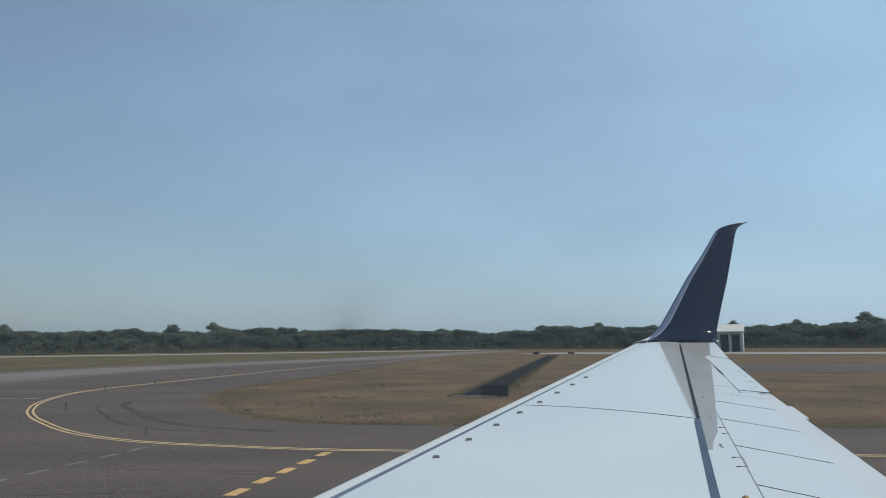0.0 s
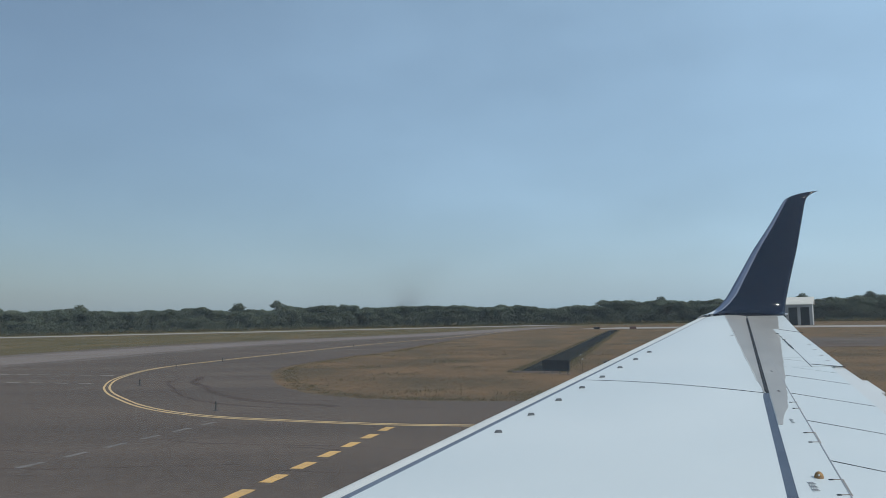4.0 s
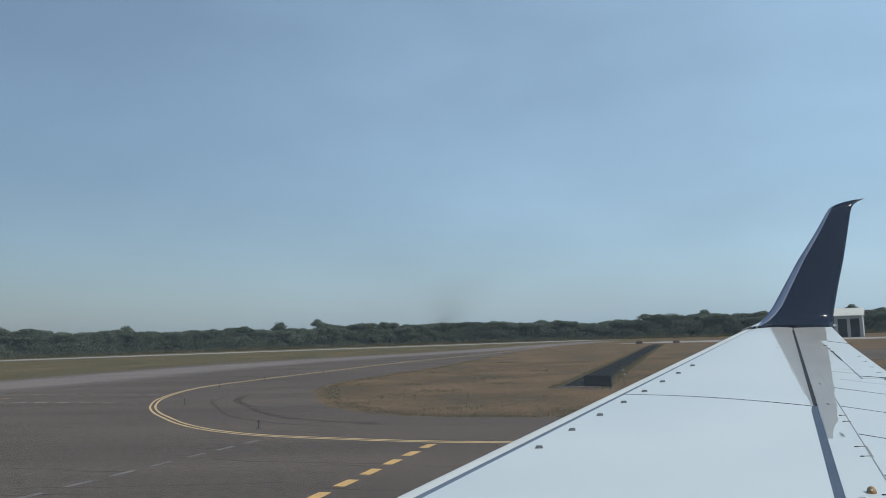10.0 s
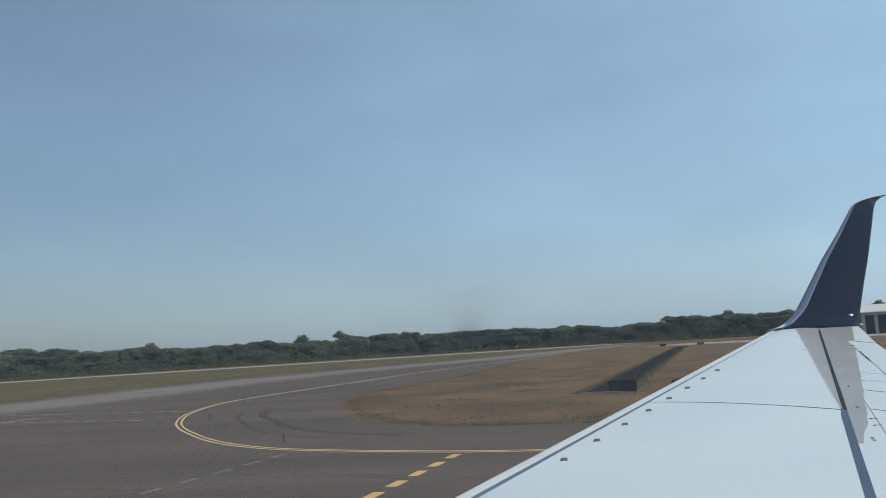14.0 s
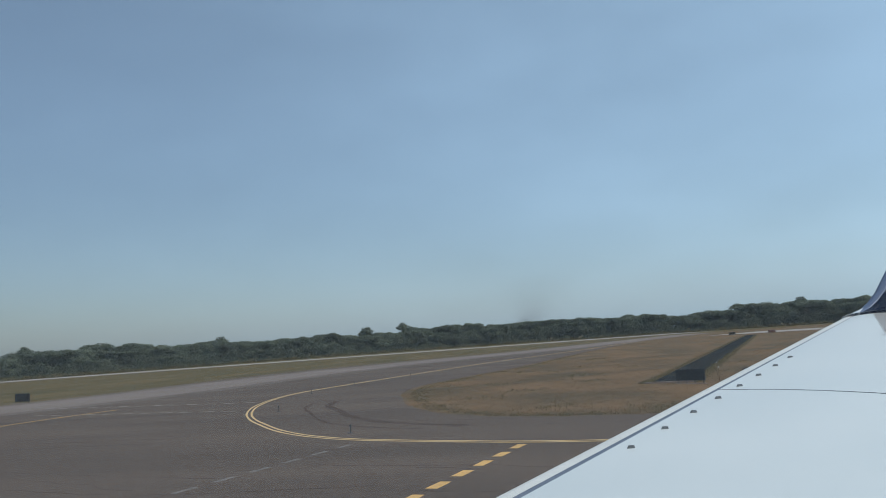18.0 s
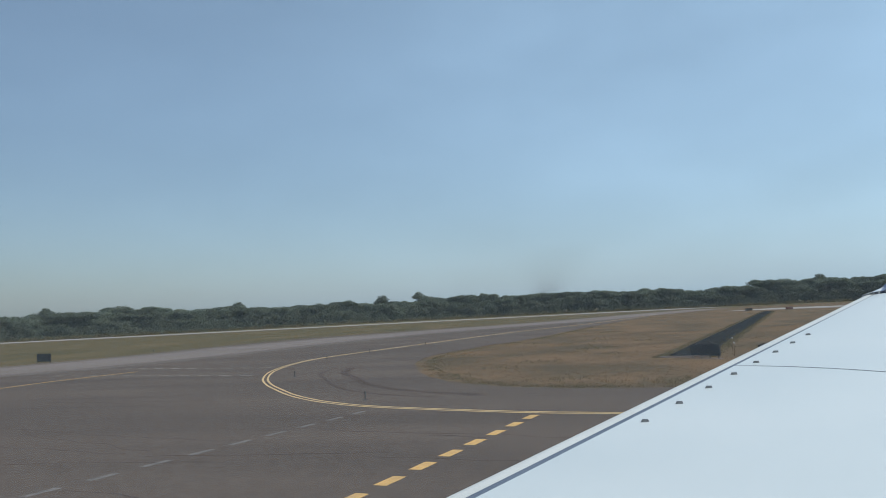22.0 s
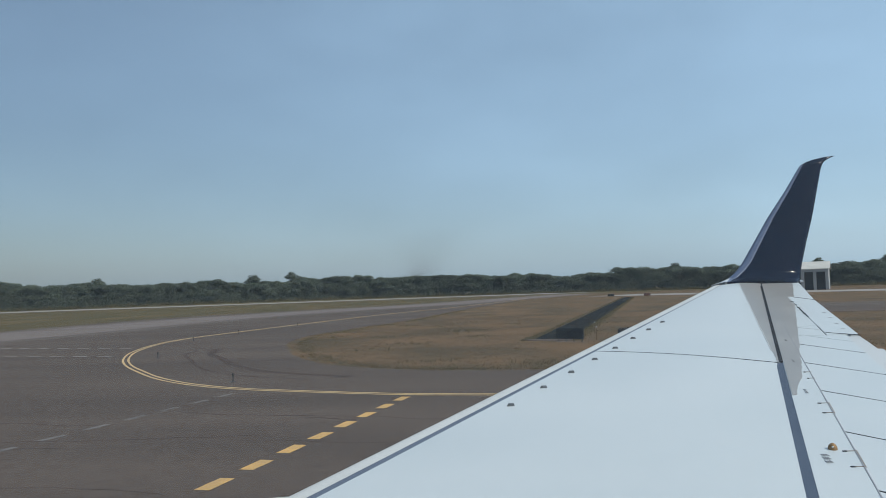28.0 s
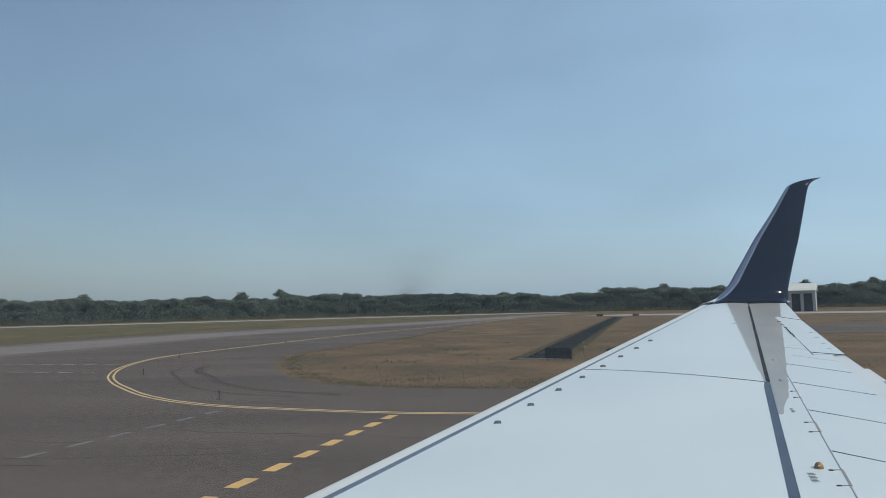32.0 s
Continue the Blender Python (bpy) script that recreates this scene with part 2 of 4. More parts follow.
for leafy in (LEAF, SCRUB, DRY_SCRUB, BLADE, WEED):
    lt = leafy.node_tree
    back, blend = lt.nodes.new("ShaderNodeBsdfTranslucent"), lt.nodes.new("ShaderNodeMixShader")
    front = lt.nodes["Principled BSDF"]
    blend.inputs[0].default_value = 0.7 if leafy in (BLADE, WEED) else 0.55
    lt.links.new(front.inputs["Base Color"].links[0].from_socket, back.inputs["Color"])
    lt.links.new(front.outputs[0], blend.inputs[1])
    lt.links.new(back.outputs[0], blend.inputs[2])
    lt.links.new(blend.outputs[0], lt.nodes["Material Output"].inputs["Surface"])

GLASS = bpy.data.materials.new("window_acrylic")
GLASS.use_nodes = True
gt = GLASS.node_tree
gt.nodes.remove(gt.nodes["Principled BSDF"])
g_clear, g_gloss, g_mix, g_fres = (gt.nodes.new(k) for k in ("ShaderNodeBsdfTransparent", "ShaderNodeBsdfGlossy", "ShaderNodeMixShader", "ShaderNodeFresnel"))
g_clear.inputs["Color"].default_value = (0.97, 0.98, 0.985, 1)
g_gloss.inputs["Roughness"].default_value = 0.03
g_fres.inputs["IOR"].default_value = 1.2
g_worn, g_pane = gt.nodes.new("ShaderNodeBsdfTranslucent"), gt.nodes.new("ShaderNodeMixShader")
g_worn.inputs["Color"].default_value = (0.9, 0.9, 0.9, 1)      # fine scratches scatter a little daylight
g_pane.inputs[0].default_value = 0.074
gt.links.new(g_clear.outputs[0], g_pane.inputs[1])
gt.links.new(g_worn.outputs[0], g_pane.inputs[2])
gt.links.new(g_fres.outputs[0], g_mix.inputs[0])
gt.links.new(g_pane.outputs[0], g_mix.inputs[1])
gt.links.new(g_gloss.outputs[0], g_mix.inputs[2])
gt.links.new(g_mix.outputs[0], gt.nodes["Material Output"].inputs["Surface"])


# ---- mesh helpers ----
def mesh_of(name, verts, faces, mat, smooth=False):
    me = bpy.data.meshes.new(name)
    me.from_pydata(verts, [], faces)
    me.materials.append(mat)
    if smooth:
        me.polygons.foreach_set("use_smooth", [True] * len(me.polygons))
    me.update()
    return me


def part_of(name, me, parent, label=""):
    ob = new(name, me)
    ob.parent = parent
    return tagged(ob, label)


def part(name, bm, mat, parent, label="", smooth=False):
    """One bmesh as one mesh object under a thing or a part."""
    bmesh.ops.recalc_face_normals(bm, faces=bm.faces)
    me = bpy.data.meshes.new(name)
    bm.to_mesh(me)
    bm.free()
    me.materials.append(mat)
    if smooth:
        me.polygons.foreach_set("use_smooth", [True] * len(me.polygons))
    if parent is None:
        return new(name, me)
    return part_of(name, me, parent, label)


def box(bm, cx, cy, cz, sx, sy, sz, bevel=0.0, turn=0.0):
    made = bmesh.ops.create_cube(bm, size=1)["verts"]
    bmesh.ops.scale(bm, vec=(sx, sy, sz), verts=made)
    if bevel:
        edges = list({e for v in made for e in v.link_edges})
        made = bmesh.ops.bevel(bm, geom=edges, offset=bevel, segments=2, affect="EDGES", profile=0.6)["verts"]
    bmesh.ops.rotate(bm, verts=made, matrix=Matrix.Rotation(turn, 3, "Z"))
    bmesh.ops.translate(bm, vec=(cx, cy, cz), verts=made)
    return made


def tube(bm, a, b, ra, rb, n=8):
    a, b = Vector(a), Vector(b)
    turn = (b - a).to_track_quat("Z", "Y").to_matrix().to_4x4()
    made = bmesh.ops.create_cone(bm, cap_ends=True, segments=n, radius1=ra, radius2=rb, depth=(b - a).length)["verts"]
    bmesh.ops.transform(bm, matrix=Matrix.Translation((a + b) / 2) @ turn, verts=made)
    return made


def lerp(a, b, u):
    return a + (b - a) * u


def smooth_line(points, step=0.6):
    """A Catmull-Rom curve through plan points, at even steps."""
    p = [Vector(points[0]) * 2 - Vector(points[1])] + [Vector(q) for q in points] + [Vector(points[-1]) * 2 - Vector(points[-2])]
    out = []
    for i in range(1, len(p) - 2):
        n = max(2, int((p[i + 1] - p[i]).length / step))
        for k in range(n):
            u = k / n
            out.append(0.5 * (2 * p[i] + (p[i + 1] - p[i - 1]) * u + (2 * p[i - 1] - 5 * p[i] + 4 * p[i + 1] - p[i + 2]) * u * u
                              + (3 * p[i] - p[i - 1] - 3 * p[i + 1] + p[i + 2]) * u ** 3))
    return out + [p[-2]]


def ribbon(line, width, z, thick=0.004, side=0.0, ragged=0.0, seed=1):
    """A painted stripe along a plan line: a thin raised strip, its edges slightly worn."""
    rnd = random.Random(seed)
    verts, faces = [], []
    for i, q in enumerate(line):
        d = (line[min(i + 1, len(line) - 1)] - line[max(i - 1, 0)]).normalized()
        nrm = Vector((-d.y, d.x))
        for s in (-0.5, 0.5):
            e = q + nrm * (side + s * width + rnd.uniform(-ragged, ragged))
            verts += [(e.x, e.y, z + thick), (e.x, e.y, z)]
    for i in range(len(line) - 1):
        a, b = 4 * i, 4 * (i + 1)
        faces += [(a, b, b + 2, a + 2), (a + 1, b + 1, b, a), (a + 2, b + 2, b + 3, a + 3)]
    return verts, faces


def slab(name, outline, top, thick, mat):
    """A level slab with an outline of plan points."""
    bm = bmesh.new()
    ring = [bm.verts.new((x, y, top)) for x, y in outline]
    face = bm.faces.new(ring)
    low = bmesh.ops.extrude_face_region(bm, geom=[face])["geom"]
    bmesh.ops.translate(bm, vec=(0, 0, -thick), verts=[v for v in low if isinstance(v, bmesh.types.BMVert)])
    bmesh.ops.triangulate(bm, faces=bm.faces[:])
    return part(name, bm, mat, None)


# ---- ground ----
rnd = random.Random(4)
AZ = radians(19.0)                                   # the way in which the taxiway and the runway run
RUN = Vector((math.sin(AZ), math.cos(AZ)))
OFF = Vector((-math.cos(AZ), math.sin(AZ)))
TAR = 0.045                                          # the pavement's height over the turf

bm = bmesh.new()
radii = [0, 20, 45, 70, 100, 150, 220, 320, 480, 700, 1000, 1500, 2400, 4200]
rings = []
for r in radii:
    n = 96
    rings.append([bm.verts.new((r * math.sin(2 * math.pi * k / n), r * math.cos(2 * math.pi * k / n), 0)) for k in range(n)] if r else [bm.verts.new((0, 0, 0))])
for a, b in zip(rings, rings[1:]):
    for k in range(96):
        if len(a) == 1:
            bm.faces.new((a[0], b[k], b[(k + 1) % 96]))
        else:
            bm.faces.new((a[k], b[k], b[(k + 1) % 96], a[(k + 1) % 96]))
ground = part("ground", bm, GRASS_GROUND, None)
tagged(ground, "dry brown and green airfield turf", "ground", kind="structure")

EDGE_NEAR = smooth_line([(400, 30), (120, 31), (40, 32.5), (16, 34.6), (2.5, 37.4), (-1.8, 38.2), (-4.4, 39.3), (-6.9, 40.9), (-9.0, 43.7), (-10.8, 46.8), (-12.8, 52), (-15.0, 60), (-16.0, 66),
                         (-16.2, 72), (-15.2, 79), (-12.9, 91.6), (-10.6, 101), (-1.5, 166), (14.8, 262)], 1.5)
FAR_END = Vector((42.0, 420.0))
FAR_EDGE = [Vector((90, 560)), Vector((45, 430))] + smooth_line([(22, 366), (5, 317), (-25, 231), (-49, 188), (-63, 155), (-66.5, 118), (-67, 92), (-74, 76), (-92, 66), (-130, 74), (-190, 92)], 3) + [Vector((-420, 165))]
jag = random.Random(8)
outline = [Vector((-420, -160)), Vector((400, -160))]
outline += [q + Vector((jag.uniform(-0.12, 0.12), jag.uniform(-0.12, 0.12))) for q in EDGE_NEAR]
outline += [FAR_END] + FAR_EDGE
taxiway = slab("taxiway", [(q[0], q[1]) for q in outline], TAR, 0.3, ASPHALT)
tagged(taxiway, "wide worn grey asphalt taxiway with stains", "taxiway", kind="structure")

isle = [(q[0], q[1]) for q in EDGE_NEAR] + [(FAR_END.x, FAR_END.y), (700, 705), (700, 30)]
tagged(slab("turf", isle, 0.006, 0.05, TURF), "dry brown turf that the taxiway curves round", "turf", kind="structure")

rw_a, rw_b = Vector((-532.0, 72.0)), Vector((76.0, 516.0))
rw_way = (rw_b - rw_a).normalized()
rw_off = Vector((-rw_way.y, rw_way.x))
rw = [rw_a, rw_b, rw_b + rw_off * 45, rw_a + rw_off * 45]
runway = slab("runway", [(q.x, q.y) for q in rw], TAR, 0.3, RUNWAY)
tagged(runway, "long pale concrete runway strip beyond the turf", "runway", kind="structure")


strip_a, strip_b = (Vector((305 * math.sin(radians(d)), 305 * math.cos(radians(d)))) for d in (8.0, 64.0))
out_w = Vector((strip_a.y - strip_b.y, strip_b.x - strip_a.x)).normalized() * 42
far_strip = slab("cross_runway", [(q.x, q.y) for q in (strip_a, strip_b, strip_b + out_w, strip_a + out_w)], TAR, 0.3, RUNWAY)
tagged(far_strip, "pale concrete strip before the wood beyond the wing", "runway", kind="structure")

side_strip = slab("cross_taxiway", [(38.4, 95), (440, 92), (440, 130), (54.5, 135)], TAR, 0.3, ASPHALT)
tagged(side_strip, "worn asphalt taxiway that crosses beyond the wing", "taxiway", kind="structure")


def marking(name, line, width, mat, label, side=0.0, ragged=0.012, seed=1, thick=0.008):
    v, f = ribbon(line, width, TAR + 0.001, thick, side, ragged, seed)
    return tagged(new(name, mesh_of(name, v, f, mat)), label, "marking", kind="structure")


# paler lane laid for the sheen of far asphalt at a grazing view
lane_line = smooth_line([(-300, 75), (-190, 68), (-120, 55), (-84, 54), (-64, 66), (-56, 88), (-53, 118), (-46, 150), (-33, 182), (-11, 226), (16, 312)], 6) + [Vector((16, 312)) + RUN * (16 * k) for k in range(1, 8)]
for wide, high, mat in ((24.0, 0.0, LANE_EDGE), (16.0, 0.004, LANE)):
    v, f = ribbon(lane_line, wide, TAR + 0.0005 + high, 0.003, 0.0, 0.5, 6)
    tagged(new("sheen_lane", mesh_of("sheen_lane", v, f, mat)), "paler asphalt lane along the far side, grazing sheen painted in", "taxiway", kind="structure")
LOOP = smooth_line([(60, 20), (30, 23.5), (10, 27), (0.1, 28.9), (-3.4, 29.7), (-7.8, 31.4), (-10.7, 32.8), (-13.4, 34.9), (-15.9, 37.7), (-18.3, 41.2), (-20.8, 45.2), (-23.3, 50.2), (-25.8, 57), (-27.7, 65.5), (-28.2, 73.5), (-26.9, 83),
                    (-24.2, 98.5), (-19.1, 126), (-15.2, 143), (-5.9, 176), (6.8, 232), (18, 290)], 0.5)
marking("edge_line", LOOP, 0.13, LINE, "yellow double taxiway edge line curving round the turf", 0.16, seed=2)
marking("edge_line", LOOP, 0.13, LINE, "yellow double taxiway edge line curving round the turf", -0.16, seed=3)

# dashes of the crossing lanes, yellow near the aeroplane and worn to white further out
dash = Vector((2.7, 12.2)).normalized()
for k in range(-3, 8):
    q = Vector((-5.6, 16.1)) + dash * 1.785 * k
    marking("lane_dash", [q + dash * 0.25 * j for j in range(-2, 3)], 0.34, YELLOW, "short worn yellow dash on the asphalt", seed=10 + k)
dash = Vector((3.1, 12.1)).normalized()
for k in range(-2, 8):
    q = Vector((-13.2, 18.4)) + dash * 1.785 * k
    marking("lane_dash", [q + dash * 0.24 * j for j in range(-2, 3)], 0.22, WORN, "short faded white dash on the asphalt", seed=30 + k)
across = Vector((-19.3, 6.3)).normalized()
for row, start, count in ((0, (-28.5, 61.4), 13), (1, (-26.1, 53.0), 11)):
    for k in range(count):
        q = Vector(start) + across * 2.2 * k
        marking("lane_dash", [q + across * 0.32 * j for j in range(-2, 3)], 0.20 - 0.05 * row, FADED, "short faded white dash on the asphalt", seed=50 + k + 20 * row)

q = Vector((-7.6, 9.4))                              # a painted location block on the asphalt beside the dashes
for k, (side_at, wide, mat) in enumerate(((0.0, 1.5, YELLOW), (-0.35, 0.22, PATCH), (0.05, 0.22, PATCH), (0.42, 0.18, PATCH))):
    bar = [q + dash * (0.35 * j + (0.5 if k else 0.0)) + Vector((dash.y, -dash.x)) * side_at for j in range(8 if k else 11)]
    marking("painted_block", bar, wide, mat, "yellow painted location block with dark bars", seed=60 + k, thick=0.008 + (0.005 if k else 0.0))

# lead lines of the apron ahead of the aeroplane
APRON = ([(-20, 6), (-24, 10), (-29, 16), (-33.5, 22.5), (-38, 30), (-41, 38), (-42.6, 46), (-42.6, 54), (-41, 62)],
         [(-60, -10), (-58.8, 4), (-60.4, 12.7), (-63.2, 18.8), (-67.6, 25.5), (-73, 31), (-80, 35.6), (-90, 38.5)],
         [(-85.4, 35.5), (-81.6, 31.4), (-77.6, 26.8), (-74, 24.3), (-70, 22.6), (-65.7, 21.6), (-61, 21.6), (-52, 22.6), (-44, 21.5), (-30.9, 16), (-18, 11)],
         [(-170, 64), (-115, 46), (-89, 38.5), (-76.6, 35), (-59, 29.8), (-49, 27)],
         [(-200, 84), (-150, 68), (-107, 55), (-86, 49.5), (-68, 45), (-55, 47)],
         [(-54, -4), (-51.6, 4.3), (-50, 8.5), (-48, 14)])
for k, line in enumerate(APRON):
    marking("lead_line", smooth_line(line, 0.7), 0.18, YELLOW, "thin yellow lead line curving over the asphalt", seed=70 + k)
marking("runway_line", [rw_a + rw_off * 6 + rw_way * 40 * k for k in range(19)], 0.5, FADED, "faded white runway side line", ragged=0.02)
marking("side_line", [Vector((52 + 20 * k, 121 - 0.1 * k)) for k in range(20)], 0.45, FADED, "faded white line along the crossing taxiway", ragged=0.02)

# tyre marks, tar patches and joints on the asphalt
tar = random.Random(12)
for k in range(34):
    a = tar.uniform(-0.45, 0.15)
    q = Vector((tar.uniform(-40, 12), tar.uniform(13, 30) if k < 22 else tar.uniform(33, 40)))
    d = Vector((math.cos(a), math.sin(a)))
    w = Vector((-d.y, d.x))
    wob = tar.uniform(0, 9)
    line = [q + d * (0.4 * j) + w * 0.35 * noise.noise(Vector((j * 0.25, wob, 0.0))) for j in range(tar.randint(6, 26))]
    marking("tar_joint", line, tar.uniform(0.025, 0.09), PATCH, "dark tar joint in the asphalt", ragged=0.02, seed=90 + k, thick=0.002)
for k, (off, wid) in enumerate(((0.0, 0.55), (1.7, 0.22))):
    arc = smooth_line([(-19.6 - off, 58 + off), (-18.6 - off, 53), (-16.4 - off, 48.6 - 0.4 * off), (-13.8 - 0.7 * off, 43.4 - off), (-10.6 - 0.4 * off, 39.2 - off), (-6, 36.2 - off)], 0.8)
    marking("tyre_mark", arc[k:len(arc) - 2 * k], wid, PATCH, "dark tyre mark on the asphalt", ragged=0.05, seed=140 + k, thick=0.0015)

# drainage ditch: a low strip of soil and stubble through the turf, deep shade painted near-black
dd = Vector((0.2165, 0.9763))
dn = Vector((dd.y, -dd.x))
DITCH_A = Vector((3.9, 58.2))
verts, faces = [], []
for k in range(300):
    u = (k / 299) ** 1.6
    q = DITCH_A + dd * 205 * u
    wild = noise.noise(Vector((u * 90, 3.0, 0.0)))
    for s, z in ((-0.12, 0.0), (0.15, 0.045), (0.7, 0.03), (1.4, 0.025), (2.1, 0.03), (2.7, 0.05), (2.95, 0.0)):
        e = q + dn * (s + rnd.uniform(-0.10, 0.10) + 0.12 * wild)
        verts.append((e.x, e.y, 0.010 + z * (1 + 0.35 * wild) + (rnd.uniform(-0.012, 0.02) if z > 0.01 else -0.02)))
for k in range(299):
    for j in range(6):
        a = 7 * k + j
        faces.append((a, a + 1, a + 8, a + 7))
tagged(new("drain_ditch", mesh_of("drain_ditch", verts, faces, DITCH)), "long shallow drainage ditch through the dry turf, its shade painted dark", "ditch", kind="structure")

bm = bmesh.new()
box(bm, *(DITCH_A - dd * 0.25 + dn * 1.4), 0.05, 3.3, 0.26, 0.16, 0.02, turn=math.atan2(dn.y, dn.x))
tagged(part("ditch_headwall", bm, LANE, None), "low weathered concrete headwall at the ditch end", "kerb", kind="structure")

# ---- the aeroplane ----
plane = tagged(new("airliner"), "white airliner with a long wing and a navy blended winglet", "aeroplane")
TIP = 14.93


def lead(y):
    return 4.51 + 0.54 * (y - 14.95) - 0.05 * max(0.0, 4.2 - y) ** 1.5


def spar(y):
    return 2.96 + 0.338 * (y - 7.74)


def hinge(y):
    return 2.93 + 0.304 * (y - 6.97)


def spoil(y):
    return 3.43 + 0.282 * (y - 6.32)


def trail(y):
    if y > 12.28:
        return 5.23 + 0.319 * (y - 12.28)
    return 3.62 + 0.245 * (y - 6.06) if y < 9.14 else 4.37 + 0.274 * (y - 9.14)


def gap_w(y):
    return max(0.016, 0.058 - 0.0048 * max(0.0, y - 5))


def slot_r(y):
    return lead(y) + lerp(0.245, 0.17, max(0.0, y - 5) / 9)


def slot_f(y):
    return slot_r(y) - gap_w(y)


def band_w(y):
    return 0.068 if y < 7.6 else max(0.035, 0.055 - 0.003 * (y - 7.6))


def skin_z(x, y):
    """The height of the wing's upper skin: dihedral and a slight camber."""
    u = min(1.0, max(0.0, (x - slot_r(y)) / (spar(y) - slot_r(y))))
    return 3.94 - 0.105 * (15.4 - y) + 0.10 * u * (1 - u)


def panel(name, front, rear, y0, y1, mat, label="", lift=0.0, thick=0.02, nu=10, nv=24, parent=None, skew=None, ragged=0.0, edge=0.0):
    """A skin panel between two plan lines, from y0 to y1 (each a number or a function of the chord), with real thickness."""
    jig = random.Random(len(name) + int(10 * thick) + nv)
    verts, faces = [], []
    rag = [(jig.uniform(-ragged, ragged), jig.uniform(-ragged, ragged)) for _ in range(nv + 1)]
    for i in range(nu + 1):
        u = i / nu
        for j in range(nv + 1):
            ya = y0(u) if callable(y0) else y0
            yb = y1(u) if callable(y1) else y1
            y = lerp(ya, yb, j / nv)
            f, r = front(y) + rag[j][0], rear(y) + rag[j][1]
            x = lerp(f, r, u)
            rim = edge if i in (0, nu) or j in (0, nv) else 0.0
            verts.append((x, y, skin_z(x, y) + lift - rim))
    m = nv + 1
    for i in range(nu):
        for j in range(nv):
            faces.append((i * m + j, i * m + j + 1, (i + 1) * m + j + 1, (i + 1) * m + j))
    loop = [j for j in range(m)] + [i * m + nv for i in range(1, nu + 1)] + [nu * m + j for j in range(nv - 1, -1, -1)] + [i * m for i in range(nu - 1, 0, -1)]
    base = len(verts)
    verts += [verts[k] for k in loop]
    low = len(verts)
    verts += [(verts[k][0], verts[k][1], verts[k][2] - thick) for k in loop]
    for a in range(len(loop)):
        b = (a + 1) % len(loop)
        faces.append((base + a, low + a, low + b, base + b))
    me = mesh_of(name, verts, faces, mat, smooth=True)
    me.polygons.foreach_set("use_smooth", [k < nu * nv for k in range(len(me.polygons))])
    me.flip_normals()
    return part_of(name, me, parent or plane, label)


# inner structure seen as dark joints, and the underside
verts, faces = [], []
spans = [-0.4 + (TIP + 0.4) * k / 30 for k in range(31)]
for y in spans:
    c = trail(y) - lead(y)
    ring = [(0.02, -0.10), (0.05, -0.05), (0.16, -0.035), (0.5, -0.035), (0.9, -0.035), (0.995, -0.03), (0.99, -0.045), (0.7, -0.12 * c - 0.06), (0.35, -0.15 * c - 0.08), (0.08, -0.07 * c - 0.10)]
    for u, dz in ring:
        x = lead(y) + u * c
        verts.append((x, y, skin_z(x, y) + dz))
for k in range(len(spans) - 1):
    for j in range(10):
        a, b = 10 * k + j, 10 * k + (j + 1) % 10
        faces.append((a, a + 10, b + 10, b))
faces += [tuple(range(10)), tuple(range(10 * len(spans) - 10, 10 * len(spans)))]
part_of("wing_box", mesh_of("wing_box", verts, faces, GAP), plane, "dark inner wing structure seen in the joints")

verts, faces = [], []
for y in spans:
    c = trail(y) - lead(y)
    for u, dz in [(0.004, -0.13), (0.05, -0.06 * c - 0.12), (0.35, -0.15 * c - 0.10), (0.7, -0.12 * c - 0.08), (0.99, -0.06)]:
        x = lead(y) + u * c
        verts.append((x, y, skin_z(x, y) + dz))
for k in range(len(spans) - 1):
    for j in range(4):
        a = 5 * k + j
        faces.append((a, a + 1, a + 6, a + 5))
part_of("wing_underside", mesh_of("wing_underside", verts, faces, WHITE_FLAP, True), plane, "pale painted underside of the wing")

# slat: the rounded nose of the wing
verts, faces = [], []
nose_y = [-0.35 + (TIP + 0.35) * k / 60 for k in range(61)]
prof = [(0.15, 0.0), (0.11, -0.001), (0.07, -0.004), (0.04, -0.010), (0.018, -0.022), (0.004, -0.048), (0.0, -0.08), (0.006, -0.115), (0.03, -0.145), (0.08, -0.18), (0.16, -0.21)]
for y in nose_y:
    s = min(1.0, 0.55 + 0.045 * (TIP - y))
    for d, dz in prof:
        d = d * (slot_f(y) - lead(y)) / 0.15
        verts.append((lead(y) + d, y, skin_z(slot_r(y), y) + dz * s))
n = len(prof)
for k in range(60):
    for j in range(n - 1):
        a = n * k + j
        faces.append((a, a + 1, a + n + 1, a + n))
slat = part_of("slat", mesh_of("slat", verts, faces, NOSE, True), plane, "smooth pale metal leading-edge slat")
panel("slat_seal", lambda y: slot_f(y) - 0.004, lambda y: slot_r(y) + 0.004, -0.35, TIP - 0.3, STRIPE, "blue-grey strip behind the slat", lift=-0.002, thick=0.015, nu=1, nv=60)

